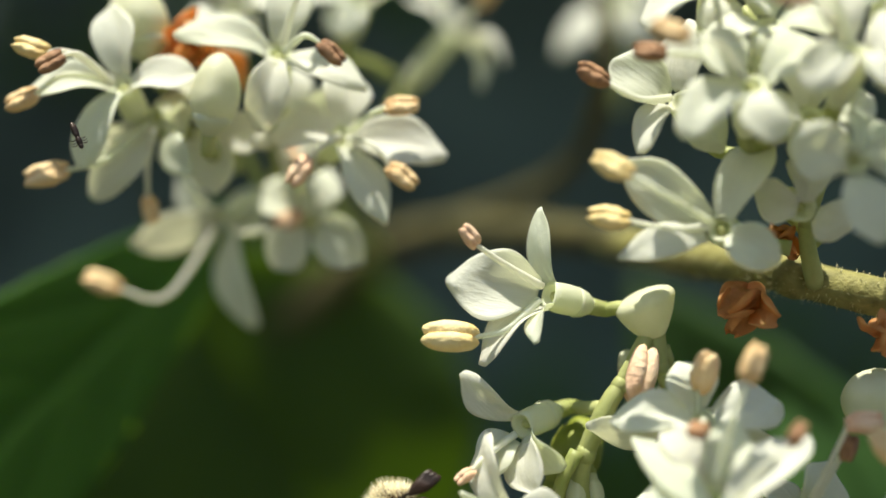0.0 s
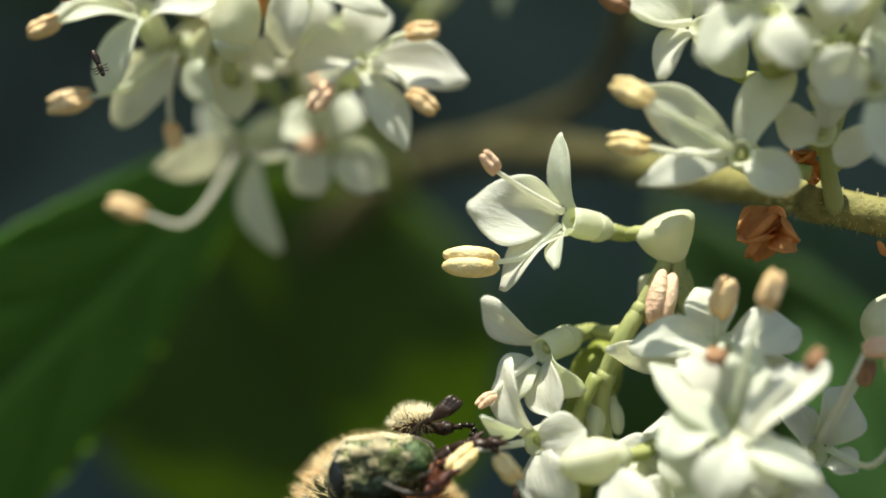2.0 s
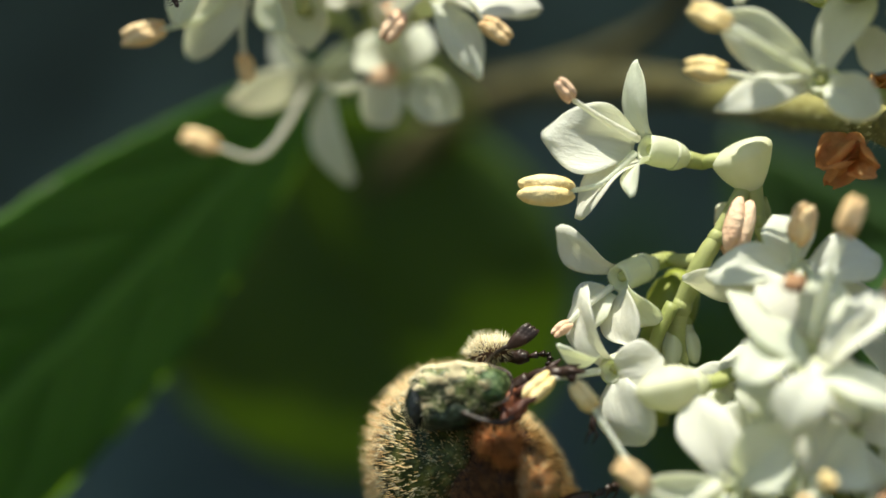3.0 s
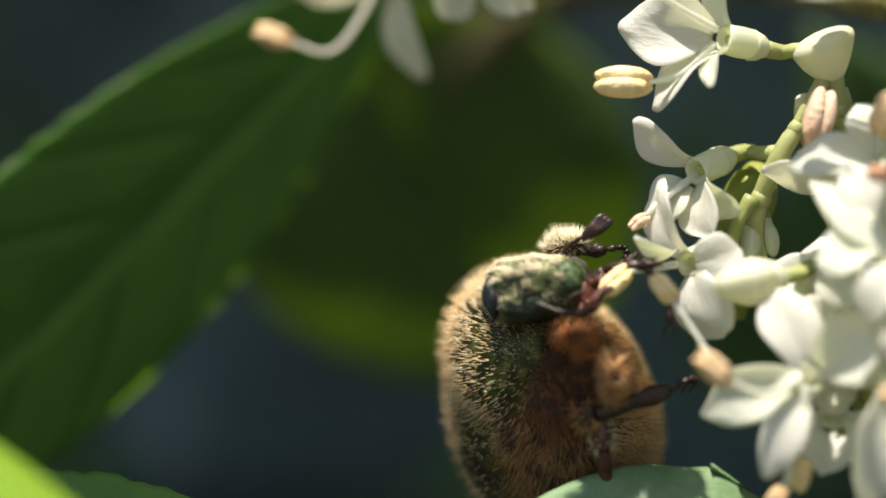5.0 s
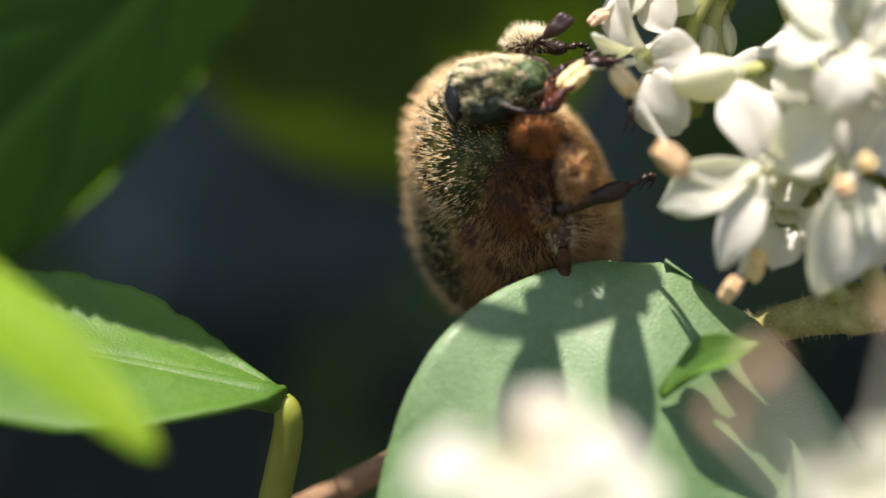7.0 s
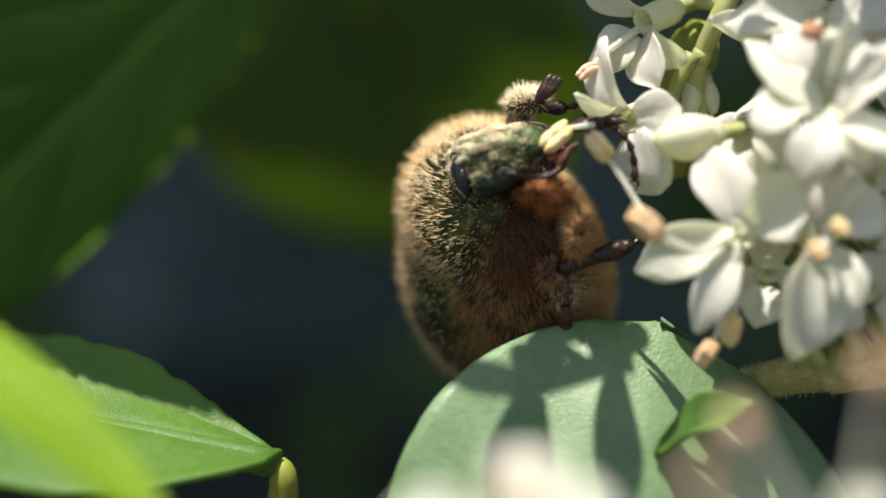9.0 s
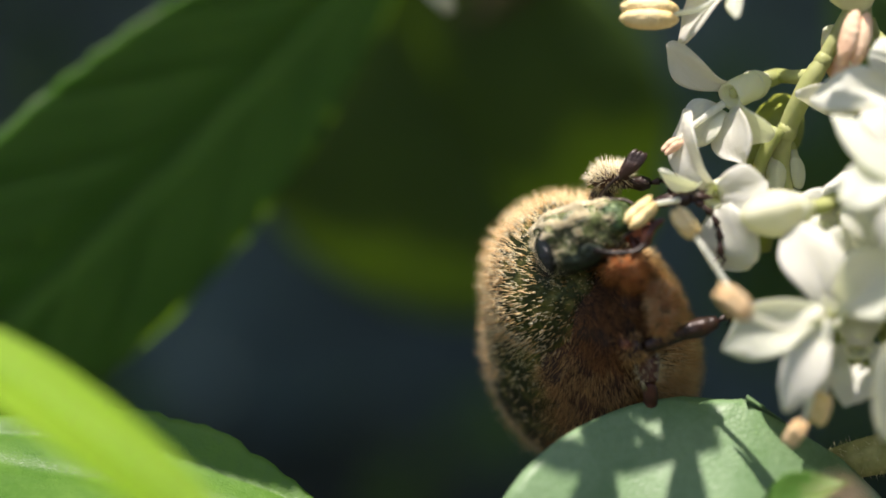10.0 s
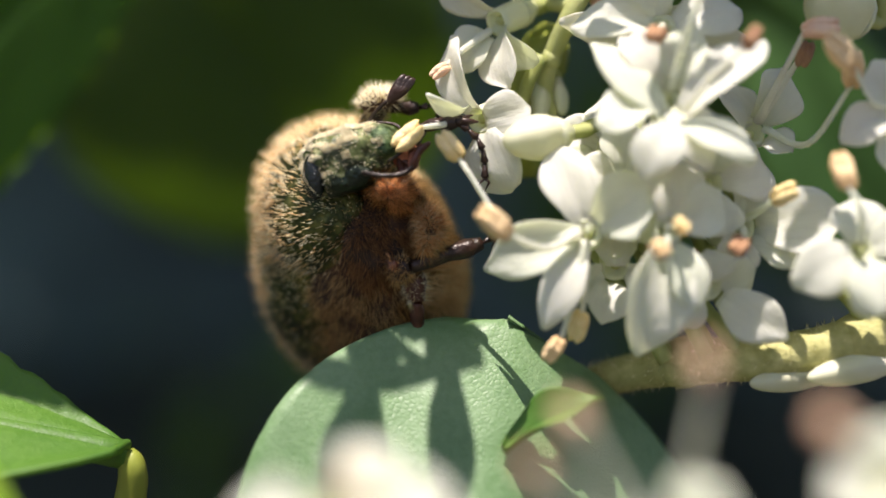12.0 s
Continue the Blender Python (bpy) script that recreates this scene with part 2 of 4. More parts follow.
def tube(points, radii, sides=10, bm=None, cap=True):
    """A round tapered body along points."""
    bm = bm or bmesh.new()
    pts = [Vector(p) for p in points]
    rings = []
    side = None
    for k, p in enumerate(pts):
        d = (pts[min(k + 1, len(pts) - 1)] - pts[max(k - 1, 0)]).normalized()
        if side is None:
            side = d.orthogonal().normalized()
        side = (side - d * side.dot(d)).normalized()
        up = d.cross(side)
        rings.append([bm.verts.new(p + (side * math.cos(a) + up * math.sin(a)) * radii[k])
                      for a in (2 * math.pi * s / sides for s in range(sides))])
    for a, b in zip(rings, rings[1:]):
        for s in range(sides):
            bm.faces.new((a[s], a[(s + 1) % sides], b[(s + 1) % sides], b[s]))
    if cap:
        bm.faces.new(list(reversed(rings[0])))
        bm.faces.new(rings[-1])
    return bm


def lathe(profile, axis, sides=14):
    """A turned body: profile of (height along the axis, radius)."""
    bm = bmesh.new()
    ax = Vector(axis).normalized()
    a = ax.orthogonal().normalized()
    b = ax.cross(a)
    rings = [[bm.verts.new(ax * h + (a * math.cos(t) + b * math.sin(t)) * r * (1 + 0.04 * math.cos(4 * t)))
              for t in (2 * math.pi * k / sides for k in range(sides))] for h, r in profile]
    for p, q in zip(rings, rings[1:]):
        for k in range(sides):
            bm.faces.new((p[k], p[(k + 1) % sides], q[(k + 1) % sides], q[k]))
    bm.faces.new(rings[0])
    bm.faces.new(list(reversed(rings[-1])))
    return bm


def smooth_line(points, steps=5):
    """Points of a Catmull-Rom line."""
    p = [Vector(q) for q in points]
    p = [p[0] * 2 - p[1]] + p + [p[-1] * 2 - p[-2]]
    out = []
    for k in range(1, len(p) - 2):
        for s in range(steps):
            t = s / steps
            a, b, c, d = p[k - 1:k + 3]
            out.append(0.5 * (2 * b + (c - a) * t + (2 * a - 5 * b + 4 * c - d) * t * t + (3 * b - a - 3 * c + d) * t ** 3))
    out.append(p[-2])
    return out


def spread(values, count):
    """Values drawn out evenly to count."""
    return [float(v) for v in np.interp(np.linspace(0, 1, count), np.linspace(0, 1, len(values)), values)]


def rough_ball(sx, sy, sz, lumps=0.05, rate=1.0, seg=20, rings=14, shape=None):
    bm = bmesh.new()
    bmesh.ops.create_uvsphere(bm, u_segments=seg, v_segments=rings, radius=1)
    for v in bm.verts:
        if shape:
            v.co = Vector(shape(*v.co))
        v.co = V(v.co.x * sx, v.co.y * sy, v.co.z * sz)
        v.co *= 1 + lumps * noise.noise(v.co * rate + V(sx * 7, sy * 3, sz))
    return bm


rng = random.Random(11)
made_flowers = []


def petal_bm(length, width, bow, cup, fold):
    """A thin lobe: narrow base that dips into the throat, uneven margin, soft creases, tip turned back."""
    ph, ph2 = rng.uniform(0, 6), rng.uniform(0, 6)
    skew = rng.uniform(-0.16, 0.16)
    widest = rng.uniform(0.50, 0.64)
    blunt = rng.uniform(0.34, 0.68)
    twist = rng.uniform(-0.18, 0.18)

    def fn(u, v):
        w = width * 0.485 * (0.40 + 0.60 * math.sin(min(1, v / widest) * math.pi / 2) ** 1.2)
        if v > widest:
            w *= max(0.08, math.cos((v - widest) / (1 - widest) * math.pi / 2)) ** blunt
        w *= 1 + 0.035 * math.sin(9 * v + ph + (2 if u > 0 else 0))
        x = u * w + skew * width * v * v
        y = length * v * (1 - 0.05 * u * u)
        z = bow * length * 2 * v * (1 - v) + cup * width * u * u * math.sin(math.pi * min(v + .1, 1)) - fold * length * v ** 3
        z -= 0.32 * (1 - v) ** 5
        z += twist * u * w * v
        z += 0.035 * width * math.sin(u * 3.4 + v * 6 + ph) * v + 0.02 * width * math.sin(u * 8 + ph2) * v * (1 - v) - 0.04 * width * math.exp(-(u * 5) ** 2) * (1 - v)
        return x, y, z
    return sheet(12, 16, fn, 0.04)


def anther_bm(length, width, rate=2.2, lumps=0.30):
    """Two swollen lobes with a groove between them, on y."""
    bm = bmesh.new()
    for s in (-1, 1):
        b2 = rough_ball(width * 0.34, length * 0.56, width * 0.42, lumps, rate * rng.uniform(1.4, 2.4), 20, 16)
        for v in b2.verts:
            v.co += V(s * width * 0.20, length / 2, 0)
        me = bpy.data.meshes.new("lobe")
        b2.to_mesh(me)
        b2.free()
        bm.from_mesh(me)
        bpy.data.meshes.remove(me)
    return bm


def flower(throat, axis, tips, width=1.9, tube_len=2.2, stamens=(), bow=0.10, cup=0.10, calyx=True, pedicel=None, style=0.0,
           label="open white four-petalled flower on the cluster", group="white flowers"):
    """A four-lobed flower. Places in world millimetres; stamens: (anther place, material[, bend[, size]])."""
    o = Vector(throat)
    ax = Vector(axis).normalized()
    f = thing("flower", o, label, "flower", group)
    made_flowers.append(f)
    for tip in tips:
        w = width
        b, c = bow, cup
        if len(tip) > 3:
            w = tip[3]
        d = Vector(tip[:3]) - o
        flat = (d - ax * d.dot(ax)).normalized()
        start = flat * 0.34 + ax * 0.02
        run = d - start
        part("petal", petal_bm(run.length, w * rng.uniform(0.94, 1.06), b * rng.uniform(0.6, 1.5), c * rng.uniform(-0.6, 2.6), rng.uniform(0.04, 0.28)),
             PETAL, f, at=axes(start, run, ax))
    back_end = -ax * tube_len
    tl = tube_len
    part("corolla_tube", lathe([(-0.80, 0.06), (-0.60, 0.22), (-0.30, 0.36), (-0.20, 0.42), (-0.22, 0.52), (-0.45, 0.54), (-0.42 * tl, 0.57), (-0.62 * tl, 0.56), (-0.85 * tl, 0.47), (-tl, 0.34)], ax),
         TUBE, f, "pale cream-green corolla tube")
    part("throat", rough_ball(0.20, 0.22, 0.20, 0.2, 1.5, 10, 8), THROAT, f, "yellow-green throat", at=axes(-ax * 0.5, ax, (0.3, 0, 1)))
    if calyx:
        cl = [back_end * 0.72, back_end * 0.9, back_end * 1.12]
        part("calyx", tube(smooth_line(cl, 3), spread([0.575, 0.50, 0.26], 7), 12), TUBE, f, "pale green calyx cup")
    if pedicel:
        e = Vector(pedicel) - o
        pl = smooth_line([back_end * 1.05, back_end * 1.25 + e * 0.1, (back_end + e) * 0.55, e], 4)
        part("pedicel", tube(pl, spread([0.34, 0.26, 0.30], len(pl)), 8), STALK, f, "green flower stalk")
    for st in stamens:
        a = Vector(st[0]) - o
        bend = st[2] if len(st) > 2 else 0.25
        size = st[3] if len(st) > 3 else 1.0
        s0 = ax * 0.1 + (a - ax * a.dot(ax)).normalized() * 0.25
        midp = (s0 + a) / 2 + (ax * bend * a.length if bend > 0 else V(0, -0.1, bend * a.length * 1.3))
        pl = smooth_line([s0, midp, a], 6)
        fil = part("filament", tube(pl, spread([0.15, 0.12, 0.09], len(pl)), 7), PETAL, f, "white thread-like filament")
        d = (pl[-1] - pl[-2]).normalized()
        turn = d.lerp(V(rng.uniform(-1, 1), rng.uniform(-.4, .4), rng.uniform(-1, 1)).normalized(), 0.25)
        if len(st) > 4:
            turn = Vector(st[4]).normalized()
        part("anther", anther_bm(1.25 * size, 0.72 * size, lumps=0.06 if len(st) > 4 and size > 1.4 else 0.22), st[1], fil, at=axes(a - turn * 0.12, turn, V(rng.uniform(-.5, .5), -1, 0.3)))
    if style:
        part("style", tube([ax * 0.1, ax * style * 0.6, ax * style], [0.10, 0.10, 0.16], 7), TUBE, f)
    return f


def bud(centre, along, length, width, label="closed cream flower bud", stalk_to=None, mat=None, taper=0.18, crown=1.0):
    b = thing("flower_bud", centre, label, "bud", "flower buds")
    made_flowers.append(b)
    shape = lambda x, y, z: (x * (1 - taper * y) + 0.18 * (1 - crown) * y, y if y < 0 else y * crown, z * (1 - taper * y) * (1 + 0.06 * math.cos(4 * math.atan2(z, x))))
    part("bud_body", rough_ball(width / 2, length / 2, width / 2, 0.05, 1.0, 24, 16, shape), mat or BUD, b, at=axes((0, 0, 0), along, (0, -1, 0.2)))
    d = Vector(along).normalized()
    if taper > 0:
        part("calyx", tube([-d * length * 0.34, -d * length * 0.45, -d * length * 0.62], [width * 0.42, width * 0.36, 0.25], 12), TUBE, b)
    if stalk_to:
        e = Vector(stalk_to) - Vector(centre)
        s0 = -d * length * 0.58
        pl = smooth_line([s0, s0 * 1.3 + e * 0.1, (s0 + e) * 0.5, e], 4)
        part("pedicel", tube(pl, spread([0.28, 0.24, 0.30], len(pl)), 8), STALK, b)
    return b


def stem(points, radii, mat, label, name="stem", hairs=0, category="stem"):
    o = Vector(points[0])
    s = thing(name, o, label, category)
    pl = smooth_line([Vector(p) - o for p in points], 7)
    rr = spread(radii, len(pl))
    rr = [r * (1 + 0.10 * noise.noise(V(k * 0.7, o.x, o.z))) for k, r in enumerate(rr)]
    part("bark", tube(pl, rr, 14), mat, s)
    if hairs:
        bm = bmesh.new()
        for k in range(hairs):
            j = rng.randrange(1, len(pl) - 1)
            d = (pl[j + 1] - pl[j - 1]).normalized()
            n = d.orthogonal().normalized()
            n = Matrix.Rotation(rng.uniform(0, 2 * math.pi), 3, d) @ n
            base = pl[j] + (pl[j + 1] - pl[j]) * rng.random() + n * rr[j] * 0.9
            hair(bm, base, n + d * rng.uniform(-.4, .4), rng.uniform(0.15, 0.4), 0.03)
        tagged(part("stem_hair", bm, HAIR_STEM, s), kind="stuff")
    for share in (0.3, 0.7):
        j = int(share * (len(pl) - 1))
        d = (pl[j + 1] - pl[j - 1]).normalized()
        ring = [pl[j] + d * rr[j] * q for q in (-0.9, -0.3, 0.3, 0.9)]
        part("node", tube(ring, [rr[j] * q for q in (0.95, 1.13, 1.16, 0.95)], 14), mat, s)
    return s


def hair(bm, base, direction, length, width, bend=None):
    d = Vector(direction).normalized()
    a = d.orthogonal().normalized()
    b = d.cross(a)
    tip = base + d * length + (bend if bend is not None else V(0, 0, 0))
    vs = [bm.verts.new(base + (a * math.cos(t) + b * math.sin(t)) * width) for t in (0, 2.094, 4.189)]
    vt = bm.verts.new(tip)
    for i in range(3):
        bm.faces.new((vs[i], vs[(i + 1) % 3], vt))


def leaf(base, tip, facing, width, mat, label, bend=0.05, fold=0.15, roll=0.0, stalk=None, wave=0.03, point=0.9, thick=0.3, bulge=0.5, veins=0.006, rib=0.035, rib_size=1.0, teeth=0.0, droop=0.0, half=1.0, rim=0.0):
    """A blade from base to tip with a midrib and side veins; bend arches it along, fold raises the halves."""
    o = Vector(base)
    run = Vector(tip) - o
    L = run.length
    lf = thing("leaf", o, label, "leaf", "shrub leaves")
    ph = rng.uniform(0, 6)

    def fn(u, v):
        prof = math.sin(math.pi * v ** (0.5 / bulge * 0.72 + 0.28)) ** point if 0 < v < 1 else 0.0
        w = width / 2 * max(prof, 0.015) * (1 + teeth * (0.5 + noise.noise(V(v * 9, 4.2, 0))) * ((v * 26) % 1.0 - 0.5))
        if u > 0:
            w *= half
        x = u * w
        z = bend * L * 4 * v * (1 - v) + fold * w * abs(u) ** 1.3 + roll * w * u * u * u - droop * w * max(u, 0) ** 1.4
        z += rim * w * max(u - 0.68, 0) * (1 + 0.45 * noise.noise(V(v * 14, 1.3, 0)) + 0.25 * noise.noise(V(v * 33, 7.1, 0)))
        z += wave * width * math.sin(v * 9 + ph + u * 1.5) * u * u
        z -= rib * width * math.exp(-(u * 9) ** 2) * (0.3 + prof)
        side = abs(u)
        z -= veins * width * prof * max(0, math.cos((v * 15 - side * 3.2) * 2 * math.pi / 2)) ** 6 * (1 - math.exp(-side * 8))
        return x, L * v, z
    m = axes((0, 0, 0), run, facing)
    part("blade", sheet(30, 130 if teeth else 44, fn, thick), mat, lf, at=m)
    rib = [Vector(fn(0, k / 20)) - V(0, 0, 0.18) for k in range(20)]
    part("midrib", tube(rib, [q * rib_size for q in spread([0.55, 0.35, 0.12], 20)], 8), mat, lf, at=m)
    if stalk:
        pl = smooth_line([V(0, 0, 0), Vector(stalk[0]) - o, *[Vector(q) - o for q in stalk[1:]]], 6)
        part("leaf_stalk", tube(pl, spread([0.22, 0.50, 0.58, 0.62], len(pl)), 10), OLIVE, lf, "olive green leaf stalk")
    return lf


def withered(centre, size, seed):
    """A shrunken, curled brown flower."""
    w = thing("withered_flower", centre, "shrivelled orange-brown withered flower", "flower", "withered flowers")
    r = random.Random(seed)
    for k in range(4):
        d = V(r.uniform(-1, 1), r.uniform(-.8, .2), r.uniform(-1, .3)).normalized()
        L, wd, ph = size * r.uniform(0.8, 1.2), size * r.uniform(0.5, 0.75), r.uniform(0, 6)

        def fn(u, v):
            a = u * (1.1 + 0.8 * v)
            ww = wd / 2 * (0.35 + math.sin(math.pi * min(v * 0.8 + .1, 1)))
            return math.sin(a) * ww, L * v + 0.06 * size * math.sin(5 * u + ph), (1 - math.cos(a)) * ww + 0.15 * L * math.sin(4 * v + ph) + 0.05 * size * math.sin(9 * u + 7 * v)
        part("shrivelled_petal", sheet(10, 9, fn, 0.14), WITHERED, w, at=axes((0, 0, 0), d, V(r.uniform(-1, 1), -1, r.uniform(-1, 1))))
    part("calyx", rough_ball(size * 0.3, size * 0.3, size * 0.35, 0.2, 1.5, 12, 10), WITHERED, w)
    return w


# ---- setting: ground, shaded bank and far leaves ----
def ground_sheet():
    bm = bmesh.new()
    n = 40
    rows_ = []
    for j in range(n + 1):
        r = []
        for i in range(n + 1):
            a, b = (i / n * 2 - 1), (j / n * 2 - 1)
            x, y = 60000 * a ** 5 + 900 * a, 60000 * b ** 5 + 900 * b
            r.append(bm.verts.new((x, y, -620 + 25 * noise.noise(V(x * .004, y * .004, 0)))))
        rows_.append(r)
    for j in range(n):
        for i in range(n):
            bm.faces.new((rows_[j][i], rows_[j][i + 1], rows_[j + 1][i + 1], rows_[j + 1][i]))
    m, nt, b = material("dark_soil")
    nt.links.new(ramp(nt, noise_tex(nt, 9, 5), [(0.3, (0.03, 0.028, 0.022)), (0.7, (0.09, 0.085, 0.07))]), b.inputs["Base Color"])
    b.inputs["Roughness"].default_value = 0.95
    g = part("ground", bm, m)
    tagged(g, "dark grey soil under the shrub", "ground", kind="structure")


def bank():
    """A shaded slope of grey earth behind the shrub."""
    def fn(u, v):
        x = u * 2400
        return x, 520 + 120 * v + 60 * noise.noise(V(u * 6, v * 5, 2)) + 240 * u * u, -640 + 1020 * v + 40 * noise.noise(V(u * 4, 9, v * 3))
    m, nt, b = material("grey_earth")
    nt.links.new(ramp(nt, noise_tex(nt, 14, 4), [(0.30, (0.035, 0.042, 0.045)), (0.52, (0.092, 0.132, 0.136)), (0.72, (0.165, 0.232, 0.24))]), b.inputs["Base Color"])
    b.inputs["Roughness"].default_value = 0.95
    bk = part("backdrop", sheet(60, 30, fn, 30), m)
    tagged(bk, "shaded grey earth bank far behind the shrub", "bank", kind="structure")


def far_leaves():
    bm = bmesh.new()
    r = random.Random(5)
    for k in range(900):
        x = r.uniform(-420, 420)
        z = r.uniform(-300, 330)
        hide = noise.noise(V(x * 0.009, 3.3, z * 0.011))
        if hide < 0.08:
            continue
        c = V(x, r.uniform(330, 480), z)
        d = V(r.uniform(-1, 1), r.uniform(-.5, .5), r.uniform(-1, 0.5)).normalized()
        s = d.cross(V(r.uniform(-.5, .5), -1, r.uniform(0, .8))).normalized()
        L, w = r.uniform(35, 60), r.uniform(14, 22)
        n = d.cross(s)
        pts = [c, c + d * L * .35 + s * w / 2 + n * 2, c + d * L * .7 + s * w * .4 + n * 2, c + d * L, c + d * L * .7 - s * w * .4 + n * 2, c + d * L * .35 - s * w / 2 + n * 2]
        vs = [bm.verts.new(p) for p in pts]
        ctr = bm.verts.new(c + d * L * .5 - n * 2)
        for i in range(6):
            bm.faces.new((vs[i], vs[(i + 1) % 6], ctr))
    tagged(part("far_foliage", bm, LEAF_DARK), "dark green leaves of shrubs far behind", "foliage", kind="stuff")



def undergrowth():
    """Dense leaves low down before the bank, coloured near-black to stand for deep shade."""
    m = plain_plant("shaded_undergrowth", (0.010, 0.020, 0.018), (0.026, 0.040, 0.035), 30, 0.8)
    bm = bmesh.new()
    r = random.Random(15)
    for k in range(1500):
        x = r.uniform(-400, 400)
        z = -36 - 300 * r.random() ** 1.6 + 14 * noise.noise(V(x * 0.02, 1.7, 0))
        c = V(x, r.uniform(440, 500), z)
        d = V(r.uniform(-1, 1), r.uniform(-.3, .3), r.uniform(-1, 0.1)).normalized()
        s = d.cross(V(r.uniform(-.5, .5), -1, r.uniform(0, .4))).normalized()
        L, w = r.uniform(30, 50), r.uniform(18, 28)
        n = d.cross(s)
        pts = [c, c + d * L * .35 + s * w / 2 + n * 2, c + d * L * .7 + s * w * .4 + n * 2, c + d * L, c + d * L * .7 - s * w * .4 + n * 2, c + d * L * .35 - s * w / 2 + n * 2]
        vs = [bm.verts.new(p) for p in pts]
        ctr = bm.verts.new(c + d * L * .5 - n * 2)
        for i in range(6):
            bm.faces.new((vs[i], vs[(i + 1) % 6], ctr))
    tagged(part("undergrowth", bm, m), "undergrowth low before the earth bank, shade put into its dark colour", "foliage", kind="stuff")


def shade_tree():
    """An unseen small tree behind the bank, added so its low branches keep it in shade."""
    t = thing("tree", (0, 1000, -640), "unseen small tree added to shade the bank with low branches", "tree")
    o = V(0, 1000, -640)
    spine = [V(0, 1000, -640), V(-20, 980, -150), V(20, 930, 250), V(-30, 860, 480)]
    pl = smooth_line([p - o for p in spine], 6)
    part("trunk", tube(pl, spread([60, 48, 40, 30], len(pl)), 14), BROWN_TWIG, t, "brown trunk")
    for x, y in ((-900, 500), (-500, 250), (-100, 200), (300, 260), (700, 480), (-300, 560), (250, 600)):
        pl = smooth_line([spine[3] - o - V(0, 0, 40), (spine[3] + V(x, y, 430)) / 2 - o + V(0, 0, 40), V(x, y, 400) - o], 5)
        part("limb", tube(pl, spread([24, 14, 5], len(pl)), 8), BROWN_TWIG, t)
    bm = bmesh.new()
    r = random.Random(6)
    for k in range(4200):
        c = V(r.uniform(-1000, 800), r.uniform(150, 780), r.uniform(330, 470)) - o
        d = V(r.uniform(-1, 1), r.uniform(-1, 1), r.uniform(-.4, .3)).normalized()
        s = d.cross(V(r.uniform(-.4, .4), r.uniform(-.4, .4), 1)).normalized()
        L, w = r.uniform(45, 80), r.uniform(22, 36)
        n = d.cross(s)
        pts = [c, c + d * L * .35 + s * w / 2 + n * 2, c + d * L * .7 + s * w * .4 + n * 2, c + d * L, c + d * L * .7 - s * w * .4 + n * 2, c + d * L * .35 - s * w / 2 + n * 2]
        vs = [bm.verts.new(p) for p in pts]
        ctr = bm.verts.new(c + d * L * .5 - n * 2)
        for i in range(6):
            bm.faces.new((vs[i], vs[(i + 1) % 6], ctr))
    tagged(part("crown", bm, LEAF_DARK, t, "deep green leaves"), kind="stuff")


ground_sheet()
bank()
shade_tree()
far_leaves()
undergrowth()

# ---- leaves of the shrub ----
leaf((-1.60, 80.00, 22.00), (-32.20, 66.00, -11.45), (0.10, -0.85, -0.52), 11.6, LEAF_HANGING, "large dark green leaf hanging behind the beetle", bend=0.02, fold=0.0, point=0.95, wave=0.0, rib=0.01, rib_size=0.3, teeth=0.06, thick=0.06)
leaf((-8.29, 104.99, 24.30), (6.30, 114.66, 1.60), (0.0, -0.8, -0.6), 28, LEAF_DEEP, "broad deep green leaf behind the flowers", bend=0.05, fold=0.05, point=0.55)
leaf((20.45, 94.57, 20.96), (38.60, 98.30, -2.91), (-0.2, -0.8, -0.55), 13, LEAF_DARK, "deep green leaf behind the lower flowers", fold=0.12)
leaf((28.11, 92.86, 16.83), (38.25, 92.09, -5.48), (-0.2, -0.9, -0.3), 9, LEAF, "green leaf behind the flower cluster", fold=0.12)
sunlit_leaf = leaf((-4.76, 59.00, -7.08), (-24.69, 60.00, -3.71), (-0.05, -0.42, 0.9), 9.8, LEAF_PALE, "sunlit green leaf with a bent stalk beside the beetle", bend=0.02, fold=0.04, point=0.55, wave=0.05, half=0.64, rib=0.012, rim=0.9,
     stalk=((-4.60, 59.00, -7.68), (-4.80, 59.50, -9.33), (-6.34, 61.00, -15.82)))
# unseen leaf, added to cast the ragged shadow along the sunlit leaf's rim
leaf((-29.0, 55.2, 24.8), (-9.2, 50.0, 24.4), (-0.05, -0.3, 0.95), 2.3, LEAF, "unseen narrow green leaf added to shade the sunlit leaf rim", bend=0.03, fold=0.2, point=0.5, wave=0.30, teeth=0.3, thick=0.1)
young_leaf = leaf((-18.90, 50.41, -0.01), (-6.26, 45.90, -7.90), (0.45, -0.55, 0.7), 3.1, LEAF_YOUNG, "bright yellow-green leaf tip in front of a leaf", bend=0.06, fold=0.10, point=0.6)
round_leaf = leaf((3.68, 52.43, -17.38), (9.22, 58.91, -2.46), (-0.05, -0.6, 0.8), 14.09, LEAF_SHEEN, "rounded green leaf with flower shadows below the beetle", bend=0.03, fold=0.03, roll=-0.10, droop=0.85, half=1.55, veins=0.006, point=0.4, bulge=0.62, wave=0.045, rib=0.012)
small_leaf = leaf((8.78, 56.20, -6.87), (12.20, 55.50, -5.06), (-0.45, -0.6, 0.65), 1.5, LEAF_PALE, "small bright young leaf rising from the larger leaf", bend=0.08, fold=0.7, point=0.8, thick=0.07, wave=0.12, rib=0.02, rib_size=0.16)

